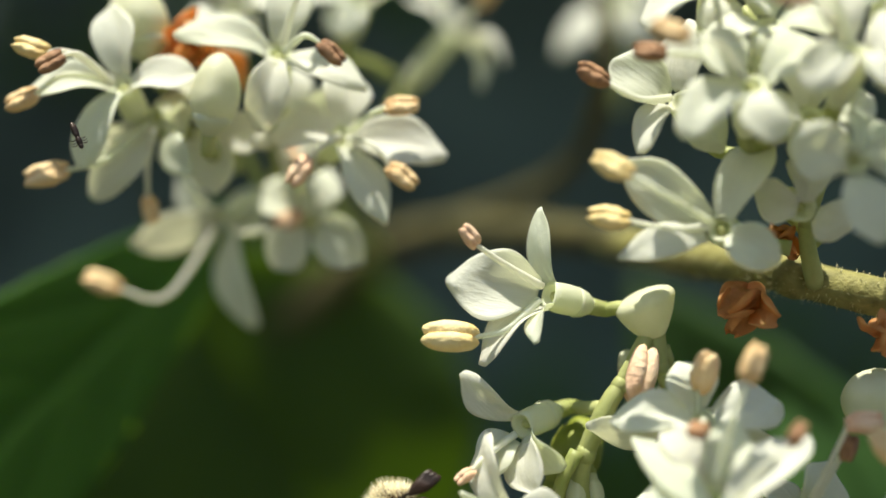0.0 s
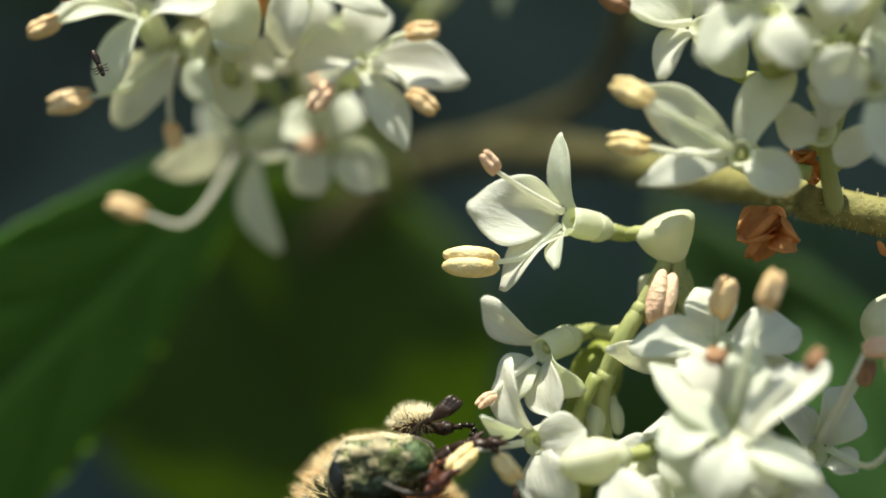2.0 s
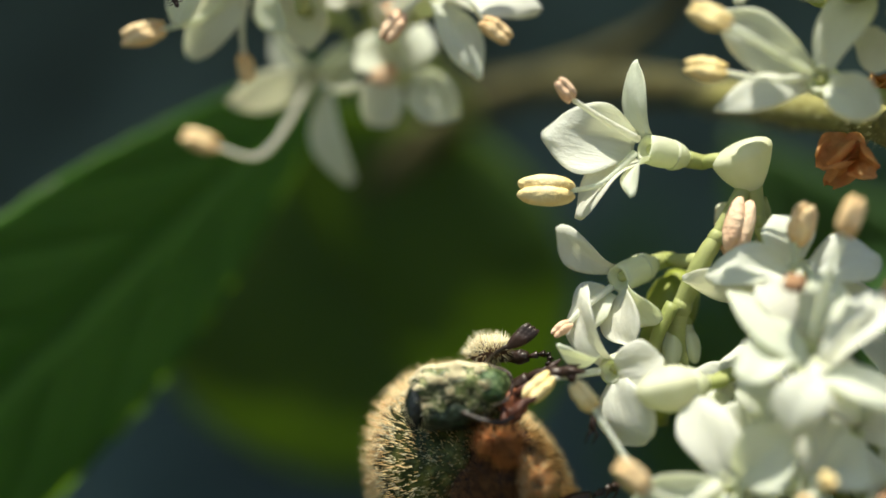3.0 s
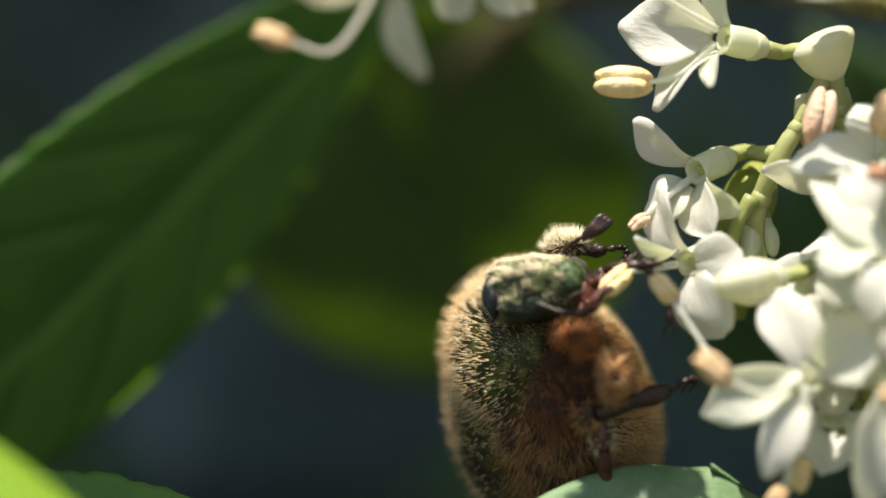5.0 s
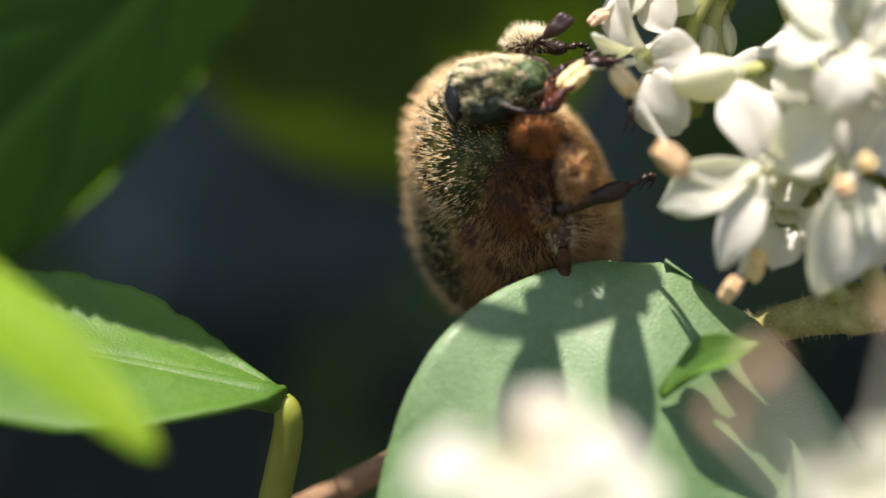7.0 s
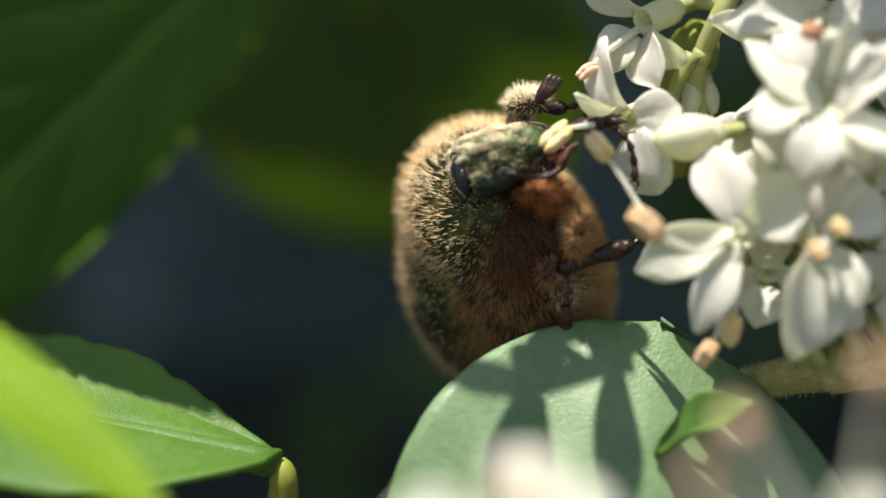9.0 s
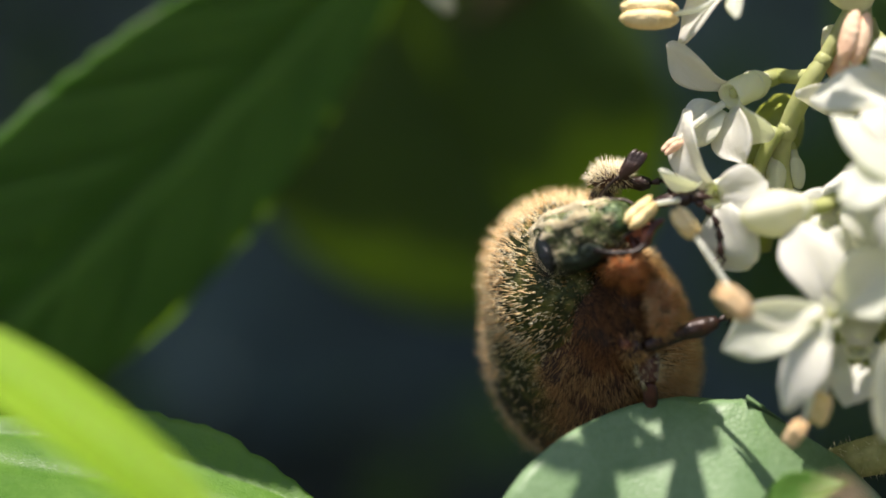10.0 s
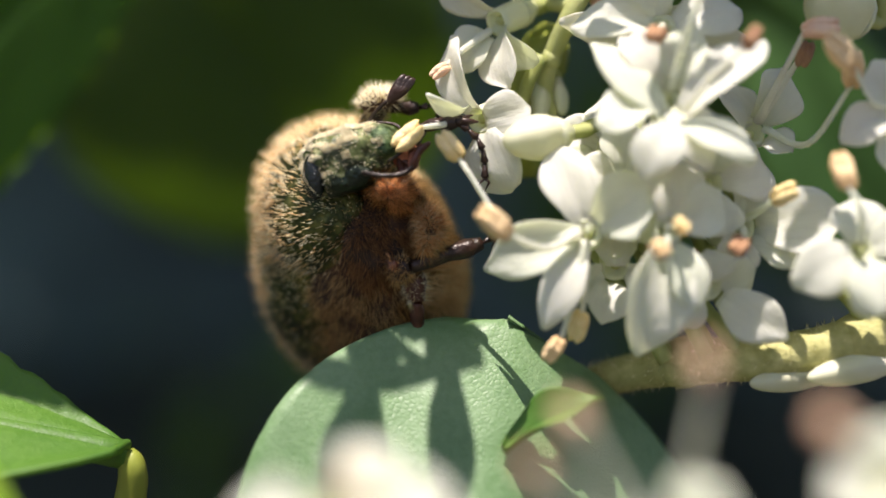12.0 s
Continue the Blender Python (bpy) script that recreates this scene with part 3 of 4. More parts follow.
# ---- stems ----
stem([(12.01, 62.40, -5.31), (15.25, 59.07, -4.14), (18.81, 56.73, -3.71), (23.41, 56.79, -2.92), (30.67, 58.62, -2.40)], [0.5, 0.85, 0.8, 0.9, 1.0], TWIG, "hairy olive stem under the flower cluster", hairs=900)
stem([(-2.11, 107.23, 19.26), (6.62, 99.21, 24.10), (13.30, 84.82, 21.40), (15.48, 72.98, 18.28)], [1.2, 1.1, 0.95, 0.8], TWIG_SHADED, "olive brown stem behind the flowers, shade put into its colour")
stem([(14.98, 75.94, 19.04), (16.49, 66.18, 16.11), (17.92, 60.27, 14.38), (19.67, 58.28, 13.39), (25.72, 57.09, 11.70)], [0.75, 0.75, 0.7, 0.7, 0.8], TWIG_OLIVE, "hairy olive stem carrying the flowers", hairs=900)
stem([(19.34, 57.93, 13.25), (18.63, 56.37, 14.98), (18.97, 55.42, 17.25), (18.00, 54.55, 19.69), (16.05, 54.49, 22.57)], [0.36, 0.30, 0.30, 0.26, 0.22], STALK, "pale green stalk of the upper flower cluster", name="flower_stalk")
stem([(16.55, 57.54, -3.85), (15.48, 57.82, -1.51), (14.91, 58.05, 2.18), (13.58, 59.15, 6.18), (12.61, 59.62, 8.95)], [0.40, 0.34, 0.32, 0.28, 0.26], STALK, "pale green stalk of the lower flower cluster", name="flower_stalk")
stem([(5.20, 98.50, 23.21), (2.34, 79.88, 21.46), (-0.55, 67.91, 20.78), (-1.82, 67.28, 23.80)], [0.6, 0.45, 0.35, 0.25], STALK, "green stalk behind the upper flowers", name="flower_stalk")
stem([(7.91, 49.13, -23.41), (5.28, 45.40, -16.07), (3.31, 44.22, -10.26)], [0.5, 0.4, 0.3], STALK, "pale green stalk of the blurred flowers", name="flower_stalk")
stem([(7.91, 49.13, -23.41), (10.94, 45.28, -16.07), (12.31, 44.01, -10.57)], [0.5, 0.4, 0.3], STALK, "pale green stalk of the blurred flowers", name="flower_stalk")
stem([(6.06, 95.33, 23.24), (12.52, 90.35, 24.58), (15.02, 83.82, 25.21), (15.02, 75.28, 26.60), (14.94, 74.33, 30.87)], [0.7, 0.6, 0.5, 0.45, 0.4], TWIG_SHADED, "thin olive side stem behind the flowers")
stem([(13.37, 58.68, 11.67), (12.35, 59.00, 9.83), (11.63, 59.22, 8.60), (10.91, 60.06, 6.60), (11.13, 60.35, 4.54)], [0.30, 0.28, 0.36, 0.34, 0.32], STALK, "green flower stalk forking below a bud")
stem([(13.57, 58.67, 11.67), (13.79, 58.90, 10.03), (14.27, 58.80, 9.19), (14.62, 58.64, 8.13)], [0.30, 0.26, 0.28, 0.28], STALK, "pale green flower stalk")
stem([(-4.67, 63.75, -12.13), (-2.00, 62.73, -10.76), (0.58, 61.72, -9.22), (4.39, 61.68, -7.53)], [0.45, 0.5, 0.45, 0.4], BROWN_TWIG, "thin brown twig under the leaf", name="twig")

stem([(11.44, 61.84, 8.54), (10.92, 61.44, 7.21), (10.50, 61.57, 5.54), (10.27, 62.27, 3.04)], [0.55, 0.95, 0.85, 0.6], OLIVE, "swollen olive green node between the flowers")
stem([(7.91, 49.13, -23.41), (16.85, 43.96, -16.65), (16.53, 39.42, -10.80), (16.32, 39.11, -7.35)], [0.5, 0.4, 0.36, 0.3], STALK, "pale green stalk of the blurred flowers", name="flower_stalk")

# ---- upper flower cluster ----
flower((-6.43, 61.10, 21.34), (-0.25, -0.85, 0.35), [(-6.77, 60.95, 24.56, 1.75), (-3.46, 60.32, 21.63, 1.6), (-10.00, 61.08, 21.18, 1.6), (-8.00, 61.25, 18.02, 1.6)],
       stamens=[((-9.04, 59.66, 21.93), ANTHER_YELLOW), ((-9.51, 60.56, 20.55), ANTHER), ((-8.34, 59.14, 21.63), ANTHER_BROWN, 0.3, 0.9)], pedicel=(-3.85, 64.24, 20.18))
bud((-5.99, 62.36, 24.44), (-0.3, -0.1, 1), 3.0, 2.3, stalk_to=(-4.16, 65.13, 20.89))
flower((-0.39, 60.23, 22.47), (0.05, -0.85, 0.35), [(-4.33, 60.11, 23.65, 1.7), (0.06, 60.23, 25.62, 1.9), (2.93, 59.48, 21.25, 1.8), (-1.09, 60.24, 19.37, 1.6)],
       stamens=[((0.62, 58.85, 24.73), ANTHER_BROWN, 0.3, 0.9), ((1.16, 58.68, 22.27), ANTHER_BROWN, 0.3, 0.9)], pedicel=(-0.96, 64.93, 20.44))
bud((-2.72, 59.86, 20.71), (0.15, -0.35, 1), 2.8, 1.9, "pale green flower bud about to open", stalk_to=(-2.93, 64.37, 19.30))
flower((2.10, 61.72, 19.68), (0.2, -0.8, 0.1), [(6.10, 60.98, 18.98, 2.1), (2.22, 61.56, 22.34, 2.0), (-0.67, 61.89, 20.07, 1.9), (3.72, 61.24, 15.99, 1.7)],
       stamens=[((3.72, 60.16, 20.32), ANTHER), ((3.86, 60.40, 18.04), ANTHER), ((0.78, 60.93, 18.38), ANTHER_PINK)], pedicel=(0.66, 66.08, 19.36))
flower((-5.17, 62.59, 20.25), (-0.35, -0.55, -0.55), [(-7.62, 63.26, 17.31, 1.8), (-4.04, 61.97, 17.75, 1.7), (-8.40, 63.94, 19.05, 1.6), (-3.76, 62.62, 20.42, 1.6)],
       stamens=[((-8.49, 62.12, 18.04), ANTHER, -0.1, 1.25), ((-5.45, 64.02, 17.54), ANTHER, 0.1, 0.9)], pedicel=(-3.32, 65.96, 21.39))
flower((-2.70, 68.69, 17.72), (-0.45, -0.45, -0.6), [(-6.56, 68.76, 16.75, 2.2), (-1.88, 69.12, 13.27, 2.1), (-5.09, 69.37, 20.21, 2.0), (-0.71, 69.24, 19.03, 2.0)],
       stamens=[((-6.89, 68.23, 14.70), ANTHER, -0.25, 1.2), ((-0.41, 66.56, 17.13), ANTHER_PINK, 0.2, 1.0)], pedicel=(-2.00, 69.78, 21.68))
flower((0.86, 66.39, 17.36), (0.1, -0.8, -0.3), [(-0.60, 66.45, 15.44, 2.0), (3.05, 65.52, 15.78, 2.0), (-1.15, 66.70, 19.08, 2.0), (1.87, 66.75, 19.90, 2.0)],
       stamens=[((0.58, 64.50, 18.99), ANTHER_PINK, 0.2, 1.0)], pedicel=(0.20, 69.53, 21.92))
flower((2.90, 66.96, 27.40), (0.2, -0.7, 0.5), [(6.58, 65.93, 28.04, 2.0), (1.95, 66.48, 25.54, 1.9), (2.13, 67.04, 29.47, 2.0), (-0.01, 67.19, 27.64, 1.9)],
       stamens=[((0.87, 63.36, 30.18), ANTHER, 0.1), ((3.10, 64.08, 30.59), ANTHER, 0.1)], pedicel=(4.58, 70.50, 25.01))
flower((7.38, 70.66, 27.43), (0.5, -0.45, 0.55), [(9.90, 70.18, 26.28, 1.6), (8.74, 70.18, 24.65, 1.5), (5.30, 70.46, 29.05, 1.6), (7.18, 71.28, 29.15, 1.6)], tube_len=3.2,
       stamens=[((8.35, 68.83, 28.15), ANTHER, 0.05, 1.6)], pedicel=(4.24, 73.27, 22.34))
flower((-2.46, 66.18, 26.41), (-0.1, -0.7, 0.6), [(-4.65, 66.03, 25.78, 2.0), (-3.11, 66.31, 28.21, 2.0), (-0.45, 65.93, 26.64, 2.0), (-1.79, 65.90, 24.35, 1.9)],
       stamens=[((-5.22, 63.44, 30.20), ANTHER, 0.05), ((-1.32, 63.11, 29.98), ANTHER, 0.05)], pedicel=(-1.13, 69.43, 23.21))
withered((-3.56, 62.95, 23.19), 1.9, 3)

flower((-3.17, 63.93, 20.34), (-0.1, -0.85, -0.2), [(-5.12, 64.00, 19.15, 1.8), (-3.70, 63.82, 22.64, 1.8), (-0.93, 63.71, 20.34, 1.9), (-2.64, 63.89, 17.80, 1.8)], pedicel=(-2.16, 67.33, 19.60))
flower((0.17, 64.17, 20.97), (0.1, -0.85, -0.15), [(-1.85, 64.19, 20.45, 1.9), (-0.12, 64.13, 23.33, 1.9), (2.42, 63.94, 21.44, 1.9), (0.68, 64.24, 18.42, 1.9)], pedicel=(-0.53, 68.20, 19.62))

# ---- middle flowers ----
flower((9.36, 58.21, 12.80), (-0.85, -0.40, 0.12), [(8.87, 58.08, 15.92, 1.45), (5.93, 58.65, 13.74, 2.6), (6.86, 58.48, 10.43, 2.0), (8.54, 56.92, 10.81, 1.2)], tube_len=1.9,
       stamens=[((6.76, 58.08, 11.13), ANTHER_YELLOW, -0.1, 1.5, (-1, 0, 0.04)), ((6.76, 56.91, 14.25), ANTHER_PINK, 0.05, 0.75)], pedicel=(12.64, 58.61, 12.39))
bud((13.20, 58.59, 12.37), (-0.42, -0.25, 0.9), 2.6, 2.1, "helmet-shaped pale green young bud on a forked stalk", stalk_to=(13.60, 58.92, 10.66), mat=BUD, taper=-0.42, crown=0.55)
first_pair = len(made_flowers)
flower((8.52, 59.35, 8.08), (-0.62, -0.50, -0.30), [(6.37, 59.38, 9.97, 1.6), (7.05, 59.22, 6.71, 1.7), (8.68, 58.30, 5.52, 2.0), (9.75, 58.75, 6.27, 1.8)], tube_len=2.1,
       stamens=[((6.73, 58.60, 6.43), ANTHER_PINK, 0.15, 0.6)], pedicel=(11.65, 59.29, 8.82))
flower((14.41, 58.62, 8.34), (0.05, -0.62, -0.62), [(10.95, 58.39, 7.57, 1.7), (16.73, 58.86, 8.63, 1.6), (17.67, 57.90, 6.64, 2.0), (13.50, 57.65, 5.59, 1.9)],
       stamens=[((14.41, 55.97, 9.10), ANTHER, 0.25, 1.2), ((12.56, 57.58, 9.11), ANTHER_PINK, 0.2, 1.45, (0.25, 0, 1))], pedicel=(14.42, 59.40, 9.90))
upper_pair = made_flowers[first_pair:]
flower((8.02, 58.17, 4.70), (-0.6, -0.55, -0.2), [(6.15, 57.34, 5.28, 0.8), (9.80, 57.00, 5.12, 1.9), (8.97, 57.60, 2.04, 2.7), (6.64, 58.78, 7.68, 1.7)], tube_len=1.8,
       stamens=[((5.95, 57.50, 4.40), ANTHER_YELLOW, 0.05, 1.0, (-0.7, -0.1, -0.6))], pedicel=(10.67, 59.41, 7.23))
bud((9.92, 56.49, 3.98), (-0.95, -0.2, -0.15), 2.4, 1.6, "pale cream bud lying among the flowers", stalk_to=(12.57, 58.25, 4.64))
bud((10.71, 60.07, 5.58), (-0.1, -0.2, -1), 1.5, 0.75, "small pale green unopened bud", stalk_to=(10.92, 61.48, 6.80), mat=TUBE)
bud((11.47, 60.36, 5.75), (0.2, -0.2, -1), 1.3, 0.7, "small pale green unopened bud", stalk_to=(11.03, 61.46, 7.01), mat=TUBE)
withered((16.99, 57.74, 12.74), 1.5, 8)
withered((18.22, 57.61, 15.06), 1.0, 9)
bud((21.38, 58.08, 9.00), (-0.7, -0.3, 0.2), 2.6, 2.5, "large round white bud", stalk_to=(23.89, 58.70, 9.82))
withered((21.26, 57.01, 11.52), 1.1, 10)

# ---- upper flowers over the stem ----
flower((15.41, 51.32, 18.79), (-0.1, -0.8, 0.5), [(12.65, 51.14, 17.29, 1.9), (13.74, 51.29, 20.40, 2.3), (15.87, 50.57, 16.65, 2.0), (17.81, 50.75, 20.15, 2.0)],
       stamens=[((12.82, 49.90, 19.71), ANTHER, 0.2), ((12.62, 51.95, 19.87), ANTHER_BROWN, 0.1, 0.9)], pedicel=(18.72, 55.26, 18.30))
flower((18.52, 49.79, 19.57), (0.1, -0.75, 0.6), [(16.81, 49.71, 18.05, 1.9), (17.82, 49.87, 22.02, 2.0), (20.24, 49.42, 20.37, 2.1), (19.39, 49.08, 17.93, 2.0)],
       stamens=[((16.53, 48.66, 20.74), ANTHER_PINK, 0.2), ((16.15, 49.24, 22.70), ANTHER, 0.15)], pedicel=(19.13, 55.32, 17.91))
flower((14.89, 54.44, 14.50), (-0.40, -0.75, -0.05), [(11.28, 54.13, 16.38, 2.0), (16.35, 54.14, 17.90, 1.8), (11.41, 54.16, 13.50, 1.4), (16.64, 53.56, 13.14, 1.6)],
       stamens=[((11.43, 52.79, 15.85), ANTHER_YELLOW, 0.2, 1.1), ((11.66, 54.48, 14.67), ANTHER_YELLOW, -0.05, 1.1)], pedicel=(17.98, 56.28, 14.22))
flower((13.76, 54.97, 19.33), (-0.5, -0.6, 0.35), [(11.44, 54.86, 20.69, 2.2), (12.02, 55.09, 17.46, 1.7), (15.17, 54.39, 17.36, 1.9), (14.26, 54.91, 22.29, 2.1)],
       stamens=[((11.12, 54.63, 19.67), ANTHER_BROWN, -0.1, 1.0)], pedicel=(17.21, 56.67, 17.38))
flower((14.67, 53.02, 22.67), (-0.1, -0.7, 0.6), [(11.95, 53.23, 21.62, 1.7), (14.61, 53.11, 24.39, 1.9), (16.84, 52.42, 22.12, 1.8), (14.83, 52.52, 20.85, 1.7)],
       stamens=[((12.91, 51.26, 25.01), ANTHER, -0.2), ((15.21, 51.08, 24.83), ANTHER, 0.25), ((14.31, 51.39, 22.26), ANTHER_YELLOW, 0.1, 1.3)], pedicel=(16.93, 55.86, 20.76))
flower((18.86, 51.16, 16.02), (0.15, -0.8, -0.35), [(16.48, 51.08, 16.42, 2.0), (19.36, 50.85, 13.30, 2.1), (20.89, 50.38, 16.25, 2.0), (19.02, 51.56, 18.08, 1.9)],
       stamens=[((19.46, 49.38, 15.86), ANTHER, 0.2)], pedicel=(18.62, 55.32, 16.04))
flower((18.04, 54.54, 15.23), (0.1, -0.7, -0.3), [(16.25, 54.91, 15.68, 1.7), (18.04, 54.55, 17.27, 1.6), (19.36, 54.11, 14.37, 1.7)], pedicel=(19.32, 57.16, 14.59))
flower((16.75, 78.88, 32.30), (-0.3, -0.8, 0.4), [(13.03, 78.75, 30.14, 2.0), (15.11, 78.55, 34.28, 2.0), (18.59, 78.35, 33.71, 2.0), (18.19, 78.35, 29.72, 2.0)],
       stamens=[((16.76, 76.64, 32.98), ANTHER, 0.2, 1.2)], pedicel=(16.92, 81.16, 27.23))
flower((17.95, 52.77, 18.20), (0.0, -0.75, 0.4), [(15.89, 52.49, 18.06, 2.0), (17.67, 52.81, 20.23, 2.0), (20.05, 52.47, 18.57, 2.0), (17.97, 52.56, 16.15, 1.9)], pedicel=(19.16, 55.61, 16.74))
flower((20.36, 51.04, 22.15), (0.0, -0.7, 0.6), [(18.34, 50.95, 21.64, 1.9), (20.27, 50.96, 24.16, 2.0), (22.45, 50.74, 22.52, 2.0), (20.58, 50.91, 20.10, 1.9)],
       stamens=[((19.01, 49.50, 24.72), ANTHER, 0.1)], pedicel=(21.92, 54.80, 18.89))
flower((16.36, 52.25, 21.32), (-0.1, -0.7, 0.55), [(14.16, 52.18, 20.82, 1.9), (16.24, 52.20, 23.25, 1.9), (18.47, 51.98, 21.61, 1.9), (16.43, 52.07, 19.55, 1.8)], pedicel=(18.30, 55.15, 18.89))
bud((18.54, 51.69, 24.39), (-0.2, -0.2, 1), 2.6, 1.6, stalk_to=(20.59, 53.71, 23.78))

# ---- unseen flowers and twig added to cast shadows on the round leaf ----
first_caster = len(made_flowers)
flower((3.10, 48.40, 24.60), (0.0, -0.30, -0.95), [(2.10, 44.00, 23.90, 1.7), (3.90, 48.60, 27.20, 1.3), (2.70, 48.80, 27.40, 1.3)], pedicel=(1.60, 45.00, 34.60), label="unseen white flower added so its long petal shades the round leaf")
flower((0.20, 47.80, 25.00), (0.0, -0.30, -0.95), [(-2.20, 44.00, 24.10, 2.5), (-0.60, 48.00, 27.60, 1.4), (0.60, 48.20, 27.60, 1.4)], pedicel=(0.80, 44.90, 34.60), label="unseen white flower added so its broad petal shades the round leaf")
stem([(-16.00, 60.00, 34.00), (-13.00, 50.00, 36.00), (-6.00, 44.20, 36.50), (2.00, 45.00, 34.60)], [0.7, 0.6, 0.5, 0.4], TWIG_OLIVE, "unseen olive twig added to carry the shadow-casting flowers")
shadow_casters = made_flowers[first_caster:]

# ---- lower flower cluster beside the beetle ----
first_lower = len(made_flowers)
flower((11.62, 55.36, 0.65), (-0.15, -0.85, 0.05), [(9.94, 54.94, -2.56, 1.5), (7.96, 55.91, -0.28, 2.0), (10.65, 56.02, 3.95, 2.0), (13.86, 54.33, 2.21, 2.5)],
       stamens=[((8.67, 54.13, 0.57), ANTHER, -0.12, 1.1), ((10.71, 55.47, -3.01), ANTHER, -0.05, 0.8), ((11.50, 55.79, -2.15), ANTHER_YELLOW, -0.1, 0.9), ((7.25, 56.25, 3.25), ANTHER_YELLOW, -0.25, 0.9)],
       pedicel=(14.79, 57.10, -3.91), style=1.6)
flower((14.40, 54.69, 0.72), (0.15, -0.85, 0.0), [(13.12, 54.24, -3.50, 2.5), (15.06, 53.65, -1.90, 1.6), (16.41, 54.70, 1.85, 2.1), (14.42, 55.47, 3.64, 2.2)],
       stamens=[((13.79, 53.15, 0.09), ANTHER, 0.1, 0.9), ((14.39, 53.29, 0.84), ANTHER_YELLOW, 0.1, 0.8)], pedicel=(16.20, 56.97, -3.71))
flower((14.32, 53.77, 4.57), (-0.05, -0.72, 0.60), [(11.54, 54.91, 7.16, 1.8), (17.36, 54.16, 7.42, 1.8), (13.27, 52.98, 2.52, 1.8), (16.96, 52.83, 3.28, 1.8)],
       stamens=[((16.38, 52.45, 6.71), ANTHER_BROWN, 0.1, 0.7)], pedicel=(15.75, 55.97, 0.91))
flower((14.19, 54.48, 5.30), (-0.15, -0.75, 0.5), [(11.55, 53.93, 4.56, 1.8), (13.12, 54.96, 7.96, 1.8), (15.34, 54.35, 7.71, 1.8), (15.66, 53.35, 2.93, 1.8)],
       stamens=[((15.18, 52.95, 8.92), ANTHER, 0.1)], pedicel=(14.96, 56.05, 0.91))
flower((14.46, 56.04, 8.04), (0, -0.75, 0.4), [(11.23, 55.94, 7.98, 1.9), (13.65, 56.50, 10.10, 2.1), (17.12, 55.78, 8.83, 2.2), (15.49, 54.95, 6.14, 2.0)],
       stamens=[((13.87, 54.09, 7.46), ANTHER_BROWN, 0.05, 0.9)], pedicel=(15.42, 57.99, 4.03))
flower((16.11, 55.45, -1.36), (0.35, -0.75, -0.35), [(18.41, 54.75, -3.11, 1.9), (15.89, 55.36, 0.11, 1.7), (17.82, 55.79, -0.48, 1.7), (14.72, 55.09, -2.23, 1.6)], pedicel=(17.60, 56.84, -3.91))
flower((17.46, 56.31, 0.92), (0.25, -0.8, 0.1), [(19.79, 55.60, -0.09, 2.0), (20.74, 55.10, 1.19, 2.6), (17.91, 57.15, 3.78, 2.0), (16.54, 55.91, -0.68, 1.8)],
       stamens=[((18.02, 54.75, 1.82), ANTHER_YELLOW, 0.1, 0.9), ((16.82, 54.37, 0.39), ANTHER_BROWN, 0.05, 0.9)], pedicel=(19.10, 57.70, -3.56))
flower((18.28, 57.72, 4.44), (0.3, -0.7, 0.3), [(19.61, 57.58, 6.49, 2.0), (19.46, 57.11, 3.79, 1.9), (17.00, 56.84, 3.15, 1.9), (17.19, 58.31, 6.13, 1.9)],
       stamens=[((19.26, 55.09, 7.73), ANTHER_PINK, 0.0, 1.0, (1, 0, 0.12)), ((19.65, 56.06, 7.35), ANTHER_BROWN, 0.0, 0.75, (-0.35, 0, -1)), ((20.86, 54.95, 5.81), ANTHER, -0.25, 1.0, (0.1, 0, 1))], pedicel=(18.98, 58.69, 0.35))
flower((20.60, 53.01, 0.09), (0.1, -0.8, 0.2), [(18.18, 52.75, -1.04, 2.1), (20.27, 53.73, 1.83, 2.0), (22.87, 53.30, 0.86, 2.0), (20.92, 52.30, -2.16, 2.2)],
       stamens=[((19.87, 52.56, 2.16), ANTHER, 0.2)], pedicel=(22.22, 56.40, -3.10))
flower((22.28, 54.32, 4.97), (-0.3, -0.8, 0.2), [(20.31, 54.12, 3.87, 1.6), (21.31, 54.40, 6.53, 1.7), (24.03, 54.16, 4.78, 1.8), (22.29, 53.84, 2.42, 1.8)],
       stamens=[((20.50, 53.68, 6.24), ANTHER, -0.2, 1.2)], pedicel=(23.60, 57.27, -2.33))
flower((12.78, 57.73, 3.79), (-0.3, -0.8, 0.2), [(11.38, 57.37, 2.94, 1.5), (13.38, 57.19, 2.34, 1.6), (12.56, 58.24, 5.67, 1.5), (10.93, 58.40, 4.64, 1.5)], pedicel=(13.59, 59.20, -1.11))
bud((19.08, 56.61, -4.51), (-0.95, -0.1, -0.12), 3.0, 1.0, "pale cream bud lying along the stem", stalk_to=(21.56, 57.48, -4.07), mat=BUD)
bud((21.12, 55.91, -4.17), (-0.95, -0.2, -0.15), 3.6, 1.1, "pale cream bud lying along the stem", stalk_to=(24.00, 57.25, -3.66), mat=BUD)
lower_cluster = made_flowers[first_lower:]
bud((12.97, 59.51, 9.59), (0.2, -0.3, -0.9), 2.4, 1.2, "small pinkish bud between stalks", mat=ANTHER_PINK)

flower((13.26, 56.59, 2.51), (-0.1, -0.85, 0.2), [(11.21, 56.38, 2.69, 1.9), (13.14, 56.99, 4.74, 1.8), (15.25, 56.40, 2.91, 1.9), (13.38, 56.20, 0.31, 1.8)], pedicel=(14.61, 58.11, -1.51))
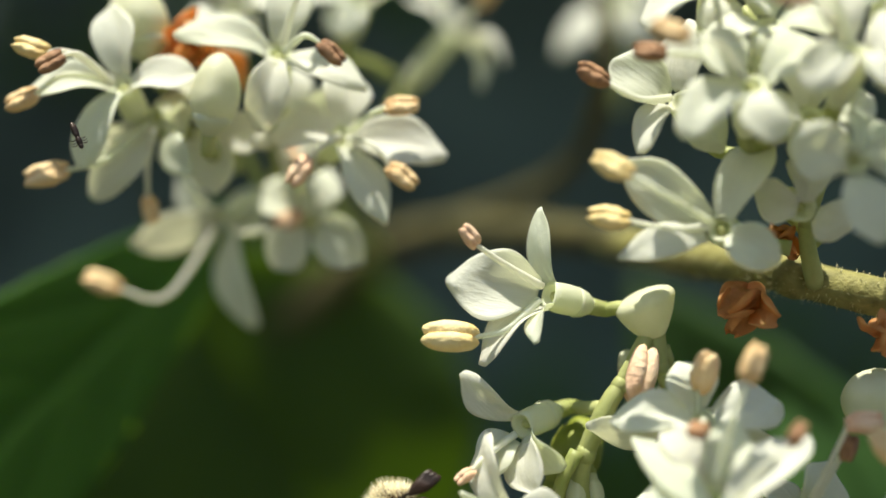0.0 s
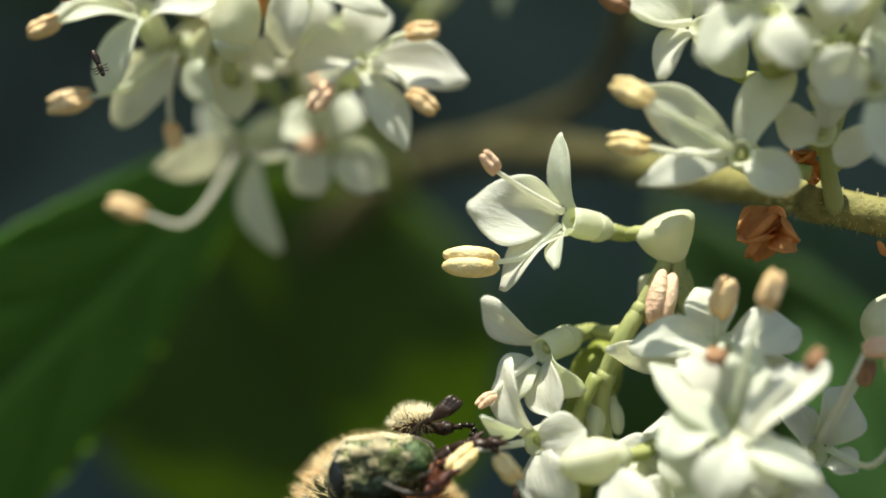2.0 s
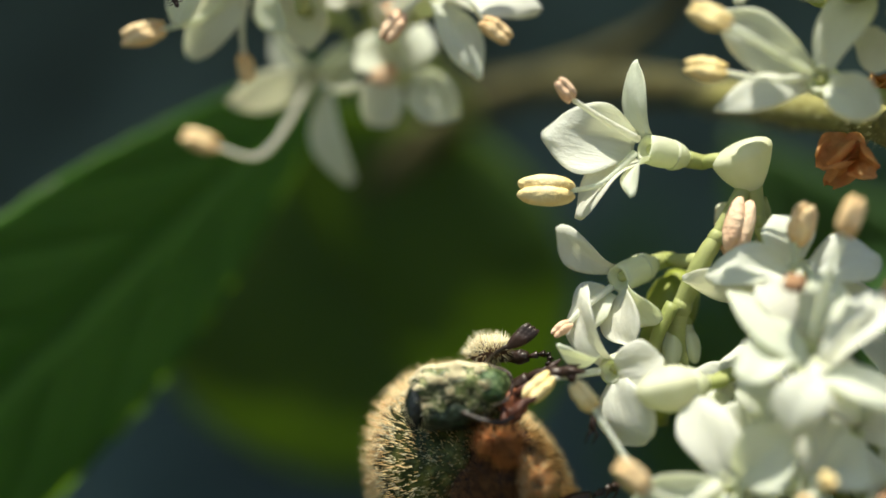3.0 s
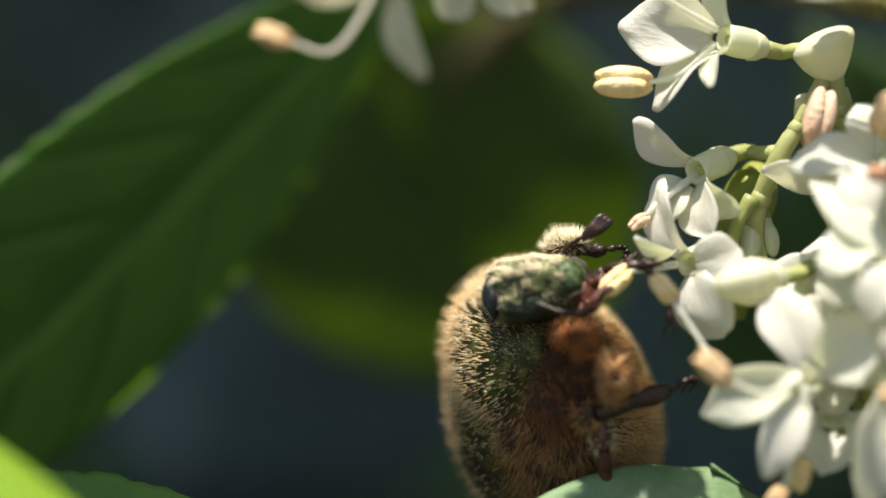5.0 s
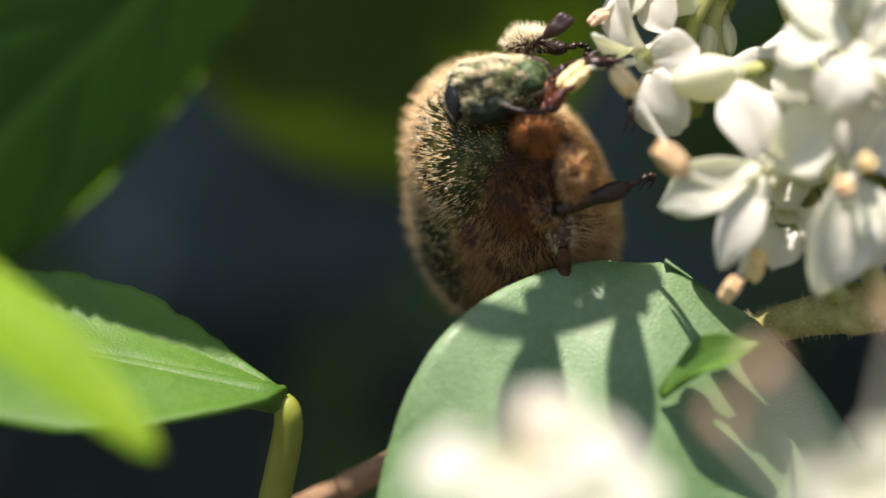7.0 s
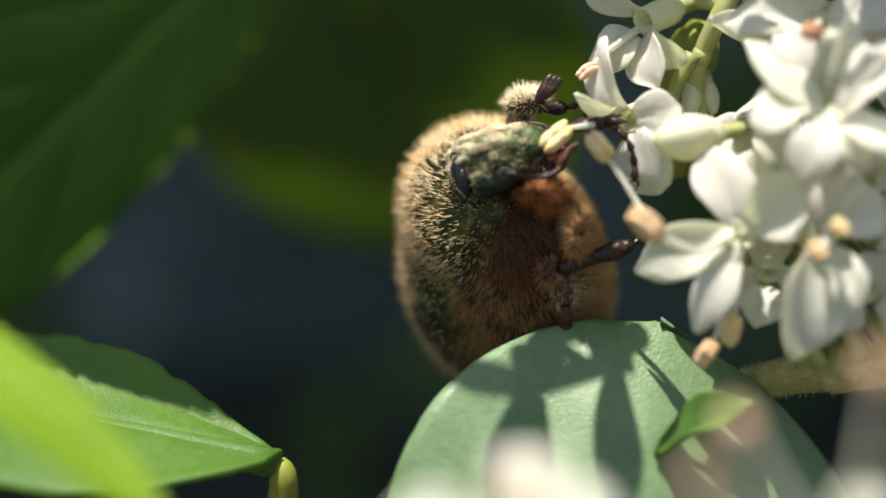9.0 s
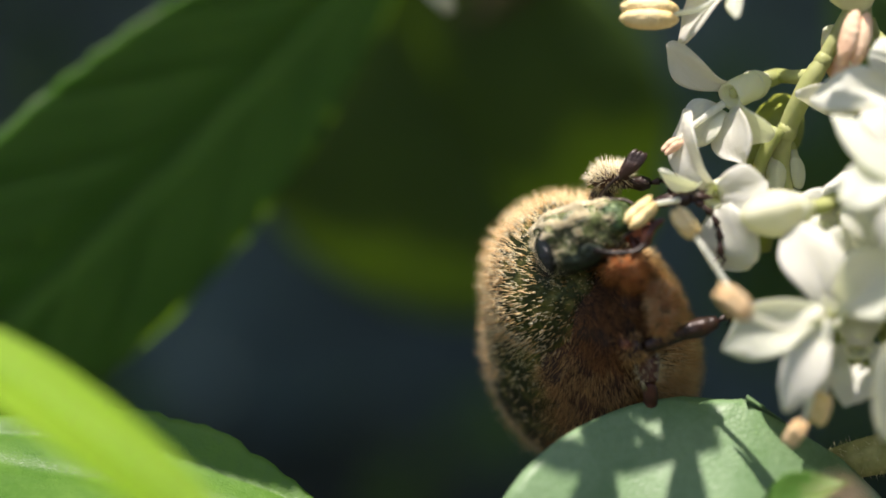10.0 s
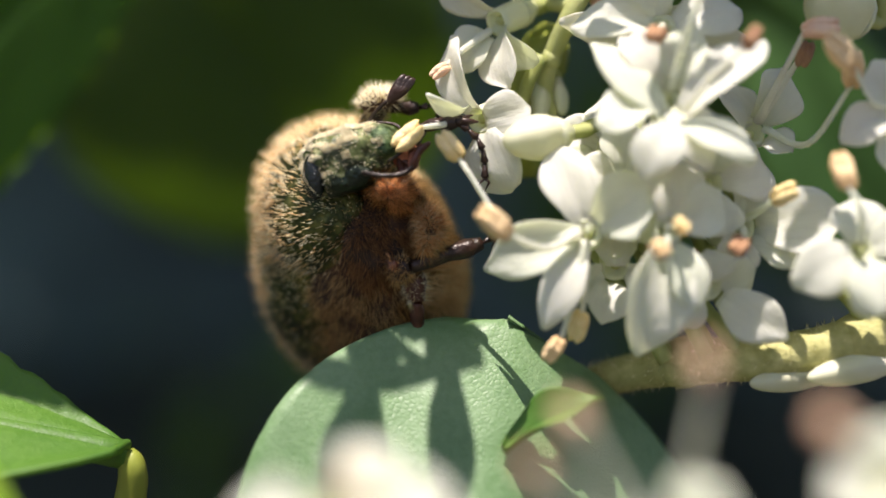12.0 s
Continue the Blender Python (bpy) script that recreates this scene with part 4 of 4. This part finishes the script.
flower((16.09, 55.73, 2.48), (0.1, -0.85, 0.15), [(14.27, 55.70, 2.28, 1.8), (16.39, 56.08, 4.49, 1.9), (18.31, 55.72, 2.89, 1.9), (16.18, 55.33, 0.50, 1.9)], pedicel=(17.06, 57.88, -1.92))
flower((12.91, 56.85, -0.68), (-0.1, -0.8, -0.4), [(11.24, 56.61, -1.28, 1.6), (12.98, 57.24, 0.93, 1.7), (14.65, 56.49, -1.08, 1.8), (12.39, 56.31, -2.46, 1.6)], pedicel=(15.02, 58.09, -3.77))

# ---- blurred flowers close to the lens ----
flower((2.33, 39.25, -6.44), (0.0, -0.7, 0.6), [(0.04, 38.80, -6.36, 1.8), (3.85, 39.76, -4.88, 1.8), (5.10, 38.69, -6.36, 1.8), (2.28, 38.19, -8.39, 1.9)],
       stamens=[((2.91, 37.75, -5.82), ANTHER, 0.1, 1.1)], tube_len=1.6, pedicel=(3.83, 41.00, -13.83))
flower((4.30, 38.68, -7.30), (0.2, -0.7, 0.6), [(4.49, 39.23, -5.36, 1.9), (5.83, 38.15, -7.08, 1.8), (2.94, 38.20, -7.60, 1.8), (4.78, 38.11, -9.18, 1.8)], tube_len=1.6, pedicel=(5.25, 40.97, -13.83))
flower((10.83, 39.04, -7.11), (0.0, -0.7, 0.6), [(9.23, 38.55, -7.70, 1.7), (12.05, 39.55, -5.70, 1.8), (12.83, 38.48, -7.43, 1.8), (10.17, 38.01, -8.39, 1.7)],
       stamens=[((8.33, 38.17, -4.32), ANTHER_PINK, -0.1, 0.65, (-0.6, 0, 0.8)), ((11.43, 38.14, -3.13), ANTHER_PINK, 0.05, 0.7, (-0.3, 0, 1)), ((7.23, 37.17, -5.37), ANTHER_PINK, -0.1, 0.55, (-0.6, 0, 0.8))], tube_len=1.6, pedicel=(11.63, 40.82, -13.83))

flower((15.84, 37.94, -5.64), (0.0, -0.7, 0.6), [(14.38, 37.58, -6.25, 1.8), (15.82, 38.43, -4.32, 1.9), (17.07, 37.32, -5.57, 1.8), (15.41, 36.98, -6.98, 1.9)],
       stamens=[((14.32, 36.56, -4.39), ANTHER_PINK, 0.1, 1.0)], tube_len=1.6, pedicel=(16.79, 39.91, -12.36))


def tiny_insect():
    t = thing("tiny_insect", (-7.54, 58.56, 18.25), "tiny black insect sitting on a white petal", "insect")
    m = axes((0, 0, 0), (0.45, 0, -1), (0, -1, 0.2))
    for name, y, w, l in (("abdomen", -0.32, 0.13, 0.36), ("thorax", 0.08, 0.12, 0.18), ("head", 0.30, 0.09, 0.11)):
        part(name, rough_ball(w, l, w * 0.8, 0.05, 3, 12, 10), LIMB, t, at=m @ Matrix.Translation((0, y * MM, 0.12 * MM)))
    for s in (-1, 1):
        for y in (0.0, 0.1, 0.2):
            part("leg", tube([V(0.05 * s, y, 0.1), V(0.22 * s, y + 0.05, 0.12), V(0.3 * s, y - 0.05, -0.02)], [0.025, 0.022, 0.012], 5), LIMB, t, at=m)


tiny_insect()

# ---- beetle ----
HOME = Vector((3.84, 61.79, 0.38))
beetle = thing("beetle", HOME, "hairy golden-green flower beetle feeding on the white flowers", "beetle")


def place(x, y, z, rx=0, ry=0, rz=0):
    return pose(x * MM, y * MM, z * MM, rx, ry, rz)


def coat(name, ob, count, mat, length, width, keep, flow, parent, wild=0.4, short=0.0):
    """Hair rooted over a part's faces; keep(point, normal) is the density there, in the beetle's millimetres."""
    r = random.Random(count)
    me = ob.data
    m = ob.matrix_basis
    faces = list(me.polygons)
    picks = r.choices(range(len(faces)), weights=[p.area for p in faces], k=count * 8)
    bm = bmesh.new()
    n = 0
    for k in picks:
        p = faces[k]
        vs = [me.vertices[i].co for i in p.vertices]
        if len(vs) == 4 and r.random() < 0.5:
            vs = [vs[0], vs[2], vs[3]]
        a, b = r.random(), r.random()
        if a + b > 1:
            a, b = 1 - a, 1 - b
        co = (m @ (vs[0] + (vs[1] - vs[0]) * a + (vs[2] - vs[0]) * b)) / MM
        nn = (m.to_3x3() @ p.normal).normalized()
        if r.random() > keep(co, nn):
            continue
        d = (nn + Vector(flow) * r.uniform(0.4, 1.0) + V(r.uniform(-wild, wild), r.uniform(-wild, wild), r.uniform(-wild, wild))).normalized()
        hair(bm, co - nn * 0.05, d, length * r.uniform(0.5, 1.3) * (1 - short * max(0.0, -nn.y)), width, Vector(flow) * length * 0.25)
        n += 1
        if n >= count:
            break
    return tagged(part(name, bm, mat, parent), kind="stuff")


def body_shape(x, y, z):
    return x * (1 - 0.06 * z), y * (1 - 0.10 * z), z


elytra = part("elytra", rough_ball(3.75, 3.3, 4.9, 0.02, 0.5, 48, 36, body_shape), SHELL, beetle, "dark metallic green wing cases", at=place(0.15, 1.7, -0.9, 26, -8, 0))
pronotum = part("pronotum", rough_ball(2.95, 3.1, 3.25, 0.02, 0.5, 44, 32), SHELL, beetle, "hairy green shield behind the head", at=place(-0.60, 0.3, 1.25, 0, -8, 0))
belly = part("belly", rough_ball(3.1, 2.7, 4.4, 0.05, 0.6, 44, 32), BELLY, beetle, "brown hairy underside", at=place(0.9, 0.5, -1.3, 28, -6, 0))
chest = part("chest", rough_ball(1.9, 1.5, 2.1, 0.22, 0.9, 32, 22), BELLY, beetle, "dark brown hairy breast", at=place(0.9, -1.65, 0.3))


def back_hair(c, n):
    """Full along the rim of the back, thin and clumped where the dark shell shows."""
    front = max(0.0, -n.y)
    clump = noise.noise(c * 1.9)
    thin = 1.0 - 0.62 * min(1.0, front * 1.4)
    if n.y > 0.8:
        return 0.1
    low = 1.0 if c.z > -0.8 else 0.6 if c.z > -2.2 else 0.25
    return max(0.05, thin + 0.45 * clump) * low


def gold_spots(c, n):
    return 1.0 if n.y < 0.1 and c.x < -0.9 and c.z > -2.6 and noise.noise(c * 2.4) > 0.12 else 0.03


coat("golden_hair", pronotum, 6500, HAIR_GOLD, 0.60, 0.024, back_hair, (-0.30, -0.02, 0.02), beetle, 0.24, 0.45)
coat("wing_case_hair", elytra, 6500, HAIR_GOLD, 0.50, 0.022, back_hair, (-0.25, -0.02, -0.10), beetle, 0.24, 0.45)
coat("yellow_down", pronotum, 1700, HAIR_PALE, 0.20, 0.030, gold_spots, (-0.5, 0.0, 0.1), beetle, 0.3)
coat("yellow_down", elytra, 1400, HAIR_PALE, 0.18, 0.028, gold_spots, (-0.4, 0.0, -0.2), beetle, 0.3)
coat("belly_hair", belly, 17000, HAIR_BROWN, 0.52, 0.010, lambda c, n: (0.12 if c.z > -1.2 and c.x < 2.2 else 1.0 if noise.noise(c * 1.1) > -0.05 else 0.22) if n.y < 0.5 else 0.1, (0.1, -0.05, -0.5), beetle, 0.35)
coat("flank_hair", belly, 5200, HAIR_GOLD, 0.55, 0.015, lambda c, n: 1.0 if c.x > 1.9 and c.z < -0.2 and n.y < 0.7 else 0.0, (0.5, -0.1, 0.1), beetle)
coat("breast_hair", chest, 7000, HAIR_DARK, 0.55, 0.011, lambda c, n: (1.0 if noise.noise(c * 1.4) > 0.05 else 0.15) if n.y < 0.5 else 0.1, (0.2, -0.1, -0.5), beetle)

# head, in its own space: x towards the mouth, z up, y away
head_home = place(-0.25, -2.95, 2.95, 0, -22, 0)


def head_shape(x, y, z):
    """A blunt box with a brow, a groove behind the face and a dished front."""
    s = lambda t: math.copysign(abs(t) ** 0.66, t)
    brow = 0.10 * (1 - x * x) - 0.10 * math.exp(-((x - 0.42) * 6) ** 2)
    return s(x), s(y) * (1 - 0.16 * x), s(z) * (1 - 0.14 * x) + brow * (1 if z > 0 else 0.3)


head = part("head", rough_ball(1.62, 1.4, 1.02, 0.13, 2.0, 64, 44, head_shape), HEAD_SHELL, beetle, "metallic green head with pale scales", at=head_home)
part("eye", rough_ball(0.40, 0.62, 0.86, 0.0, 1, 28, 20), EYE, head, "black bulging eye", at=place(-1.48, -0.82, -0.08, 0, 18, 0))
part("eye", rough_ball(0.45, 0.55, 0.75, 0.0, 1, 16, 12), EYE, head, "black bulging eye", at=place(-0.9, 1.2, 0.5))
part("cheek", rough_ball(1.10, 0.66, 0.60, 0.30, 1.8, 32, 22), HEAD_SIDE, head, "glossy black-green side of the head", at=place(-0.35, -0.78, -0.62, 0, 4, 0))
for dx, r0 in ((-0.20, 0.012), (0.42, 0.010)):
    rim = smooth_line([V(-1.42 + dx, -1.12, 0.72), V(-1.62 + dx, -1.36, 0.20), V(-1.60 + dx, -1.38, -0.35), V(-1.42 + dx, -1.22, -0.80)], 5)
    part("eye_rim", tube(rim, spread([0.01, r0, r0 * 0.8, 0.01], len(rim)), 6), HAIR_PALE, head, "pale rim beside the eye")
part("clypeus", rough_ball(0.62, 1.15, 0.70, 0.06, 1.2, 28, 20, head_shape), HEAD_GREEN, head, "smooth green front plate", at=place(1.32, -0.1, 0.04, 0, 8, 0))
rim = smooth_line([V(1.30, -0.9, 0.86), V(1.88, -1.08, 0.50), V(2.00, -1.20, 0.02), V(1.72, -1.30, -0.46), V(1.1, -1.36, -0.62)], 6)
part("clypeus_rim", tube(rim, spread([0.03, 0.06, 0.06, 0.06, 0.03], len(rim)), 8), LIMB, head, "black raised rim of the front plate")
for k in range(7):
    a = k / 6
    part("brow_bristle", rough_ball(0.15, 0.12, 0.10, 0.2, 2, 10, 8), EYE, head, at=place(-1.0 + 1.9 * a, -0.30 + 0.16 * math.sin(9 * a), 1.12 - 0.16 * a * a, 0, 30 * a, 0))
part("mouth", rough_ball(0.50, 0.55, 0.62, 0.35, 2.2, 24, 16), MOUTH, head, "reddish mouthparts", at=place(1.85, -0.45, -0.62))
for px, pz in ((2.25, -0.25), (2.20, -0.70), (1.9, -1.10), (1.5, -1.2)):
    pl = smooth_line([V(1.6, -0.6, -0.5), V(px, -0.95, pz), V(px + 0.30, -1.0, pz + 0.22)], 4)
    part("palp", tube(pl, spread([0.14, 0.17, 0.06], len(pl)), 8), LIMB_RED, head, "red-brown jointed palp")
line = smooth_line([V(0.1, -1.38, -0.62), V(0.7, -1.62, -1.00), V(1.35, -1.66, -1.22), V(1.85, -1.60, -1.10)], 6)
ant = part("antenna", tube(line, [0.075 + 0.025 * (k % 2) for k in range(len(line))], 8), LIMB, head, "beaded dark antenna with a leafed club")
for k in range(3):
    part("antenna_leaf", rough_ball(0.15, 0.14, 0.50, 0.05, 2, 12, 10), LIMB_RED, ant, at=place(2.05 + 0.11 * k, -1.60 + 0.05 * k, -0.86 + 0.08 * k, 0, 52 + 12 * k, 0))
line = smooth_line([V(0.9, 0.9, 0.7), V(1.4, 0.2, 1.2), V(2.05, -0.2, 1.45)], 5)
ant = part("antenna", tube(line, [0.06 + 0.02 * (k % 2) for k in range(len(line))], 8), LIMB, head, "beaded dark antenna with a raised club")
for k in range(3):
    part("antenna_leaf", rough_ball(0.21, 0.13, 0.62, 0.05, 2, 12, 10), LIMB, ant, at=place(2.50 + 0.09 * k, -0.3, 1.70 - 0.05 * k, 0, 52 + 9 * k, 0))
scales = coat("face_down", head, 13000, HAIR_PALE, 0.17, 0.028, lambda c, n: 1.0 if n.z > 0.05 and c.x < 0.9 and noise.noise(V(c.x * 1.4, c.y * 2.4, c.z * 3.0)) > -0.06 else 0.03, (-0.6, -0.2, 0.0), beetle)
scales.parent = head
scales.matrix_basis = head_home.inverted()


def leg(name_label, hip, knee, ankle, toe, thick, mat, fluff=0, fluff_mat=None, tines=()):
    """Thigh, shin with tines and a jointed, clawed foot."""
    hip, knee, ankle, toe = (Vector(p) for p in (hip, knee, ankle, toe))
    pl = smooth_line([hip, (hip + knee) / 2 + V(0, -0.1, 0.1), knee], 5)
    femur = part("leg", tube(pl, spread([thick * 0.8, thick * 1.15, thick * 0.75], len(pl)), 12), mat, beetle, name_label)
    pl = smooth_line([knee, knee.lerp(ankle, 0.35) + V(0, -0.03, 0.05), knee.lerp(ankle, 0.7), ankle], 5)
    bm = tube(pl, spread([thick * 0.50, thick * 0.72, thick * 0.62, thick * 0.85, thick * 0.5], len(pl)), 10)
    for share, way, length in tines:
        s = knee.lerp(ankle, share)
        w = Vector(way).normalized() * length
        tube([s, s + w * 0.55 + V(0, 0, 0.03), s + w], [thick * 0.55, thick * 0.40, 0.02], 7, bm)
    part("shin", bm, mat, femur)
    bm = bmesh.new()
    n = 5
    pts = [ankle.lerp(toe, k / n) + V(0.35, 0, 0.25) * math.sin(math.pi * k / n) for k in range(n + 1)]
    for a, b in zip(pts, pts[1:]):
        tube([a, a.lerp(b, 0.35), b.lerp(a, 0.12), b], [0.06, 0.09, 0.15, 0.07], 8, bm)
        d = (b - a).normalized()
        tube([b - d * 0.05, b + d * 0.10 + V(-0.16, 0, -0.04)], [0.04, 0.01], 5, bm)
    for s in (-1, 1):
        d = (pts[-1] - pts[-2]).normalized()
        tube([pts[-1], pts[-1] + d * 0.2 + V(0.16 * s, 0, 0.05), pts[-1] + d * 0.36 + V(0.12 * s - .14, 0, -0.14)], [0.07, 0.05, 0.015], 6, bm)
    part("foot", bm, LIMB, femur, "segmented black foot with claws")
    if fluff:
        coat("leg_hair", femur, fluff, fluff_mat, 0.36, 0.014, lambda c, n: 1.0, (0.1, 0, -0.1), femur)
    return femur


fore = leg("raised green foreleg with a hairy knee", (0.2, -1.0, 3.9), (0.95, -1.6, 4.95), (2.3, -1.9, 4.95), (3.0, -2.1, 4.6), 0.36, LIMB, 300, HAIR_GOLD)
knee = part("hairy_knee", rough_ball(0.74, 0.50, 0.40, 0.3, 1.8, 24, 16), BELLY, fore, "knee with a brush of golden hair", at=place(0.88, -1.9, 5.14, 0, -8, 0))
coat("knee_hair", knee, 900, HAIR_PALE, 0.42, 0.020, lambda c, n: 1.0 if n.z > -0.4 else 0.2, (-0.15, -0.1, 0.3), fore, 0.25)
leg("dark spined foreleg hooked on the flower", (1.6, -2.6, 3.2), (2.3, -3.3, 4.1), (3.5, -3.9, 4.25), (4.5, -4.0, 2.25), 0.34, LIMB,
    tines=((0.45, (0.8, -0.1, 0.75), 0.85), (0.75, (1.0, -0.1, 0.35), 0.95), (1.0, (1.0, -0.1, 0.02), 0.80)))
leg("middle leg tucked under the breast with rust-coloured hair", (1.5, -2.0, 1.1), (2.2, -2.7, 0.6), (2.1, -2.7, -0.5), (1.3, -2.9, -0.9), 0.40, BELLY, 1300, HAIR_ORANGE)
for hip, knee, end, r, fur in (((0.6, -3.1, 2.0), (1.15, -3.9, 1.75), (1.80, -3.9, 1.30), 0.30, ((HAIR_DARK, 700), (HAIR_ORANGE, 1500))),
                               ((2.2, -3.0, 1.1), (2.60, -3.7, 0.45), (2.35, -3.6, -0.30), 0.27, ((HAIR_BROWN, 800), (HAIR_ORANGE, 600), (HAIR_PALE_ORANGE, 1500)))):
    pl = smooth_line([Vector(hip), Vector(knee), Vector(end)], 6)
    rr = [q * (1 + 0.3 * noise.noise(p * 2.2)) for p, q in zip(pl, spread([r * 0.55, r, r * 1.1, r * 0.85, r * 0.45], len(pl)))]
    joint = part("thigh", tube(pl, rr, 14), BELLY, beetle, "bent thigh thick with orange hair")
    for mat, count in fur:
        coat("thigh_hair", joint, count, mat, 0.62, 0.015, lambda c, n: 0.1 + 0.9 * (noise.noise(c * 2.6) > -0.05), (0.35, -0.15, -0.25), beetle, 0.7)
joint = part("leg_joint", rough_ball(0.30, 0.26, 0.24, 0.35, 2.2, 22, 16), LIMB_RED, beetle, "spiny brown leg joint", at=place(1.25, -3.3, -0.85))
coat("joint_bristle", joint, 60, HAIR_DARK, 0.40, 0.026, lambda c, n: 1.0, (-0.4, -0.2, 0.0), beetle, 0.6)
leg("dark leg gripping a petal", (1.3, -2.6, -1.2), (1.9, -3.3, -0.95), (4.5, -3.2, -0.05), (5.3, -2.8, 0.2), 0.44, LIMB, 700, HAIR_BROWN,
    tines=((0.3, (0.3, -0.8, -0.5), 0.35), (0.55, (0.3, -0.8, 0.5), 0.35), (0.8, (0.4, -0.6, -0.6), 0.4)))
leg("dark hind leg folded along the belly", (2.0, -2.4, -1.0), (2.15, -2.75, -2.2), (2.3, -1.9, -3.9), (2.8, 0.4, -5.0), 0.40, LIMB_RED, 400, HAIR_PALE)


def motions():
    shift = lambda x, z, turn: Matrix.Translation((HOME + V(x, 0, z)) * MM) @ pose(0, 0, 0, 0, 0, turn)
    walk(beetle, [(0.0, shift(-0.55, 0.0, -5)), (4.3, shift(-0.55, 0, -5)), (6.5, shift(-0.55, 0, -5)), (6.7, shift(-0.53, 0, -5)),
                  (8.3, shift(-0.02, 0, 0)), (9.5, shift(0, 0, 0)), (12.0, shift(0, 0, 0))])
    nod = lambda x, z, a: head_home @ place(x, 0, z, 0, a, 0)
    walk(head, [(0.0, nod(0.2, 0.45, 11)), (2.5, nod(0.2, 0.45, 12)), (4.5, nod(0.2, 0.5, 11)), (5.5, nod(0.2, 0.5, 10)), (6.7, nod(0.2, 0.42, 10)),
                (8.3, nod(0.05, 0.1, -1)), (9.0, nod(0, 0, -1)), (9.5, nod(0, -0.05, 1)), (10.0, nod(0, 0, -1)), (10.5, nod(0, 0, 0)), (11.0, nod(0, 0.05, 1)), (11.5, nod(0, 0, -1)), (12.0, nod(0, 0, -1))])

    # the breeze moves leaves and flower clusters a little

    def sway(ob, rows):
        home = ob.location.copy()
        walk(ob, [(t, Matrix.Translation(home + V(x, 0, z) * MM)) for t, x, z in rows])
    sway(sunlit_leaf, [(0.0, 0, 0), (6.5, 0, 0), (6.7, 0.03, -0.02), (8.5, 0.55, -0.25), (10.5, 0.35, -0.2), (12.0, 0.4, 0.0)])
    sway(young_leaf, [(0.0, -1.1, 0.8), (6.5, -1.1, 0.8), (6.7, -1.0, 0.75), (8.5, 0, 0), (9.5, 0.1, 0.6), (10.5, 0.1, 1.1), (11.0, 0.2, 0.1), (12.0, 0.2, 0.0)])
    for ob in (round_leaf, small_leaf):
        sway(ob, [(0.0, -0.3, 0.05), (6.5, -0.35, 0.05), (8.5, -0.1, 0.02), (9.5, 0.2, 0.05), (10.5, -0.1, 0.0), (12.0, 0, 0)])
    for ob in lower_cluster:
        sway(ob, [(0.0, 0.1, 0.1), (4.3, 0.05, 0.05), (5.5, 0.22, 0.15), (6.5, 0.32, 0.25), (6.7, 0.30, 0.24), (8.5, 0, 0), (12.0, 0, 0)])
    # the unseen flowers shift so that their shadows slide over the round leaf
    for ob in shadow_casters:
        sway(ob, [(0.0, 0, 0), (6.5, -0.2, 0), (8.5, 0.4, 0), (9.0, 0, 0), (10.5, -1.0, 0), (11.0, -1.6, 0), (11.5, -0.8, 0), (12.0, -0.6, 0)])
    for ob in upper_pair:
        sway(ob, [(0.0, 0, 0), (6.5, 0, 0), (6.7, 0.01, 0.01), (8.5, 0.2, 0.25), (12.0, 0.3, 0.3)])


motions()
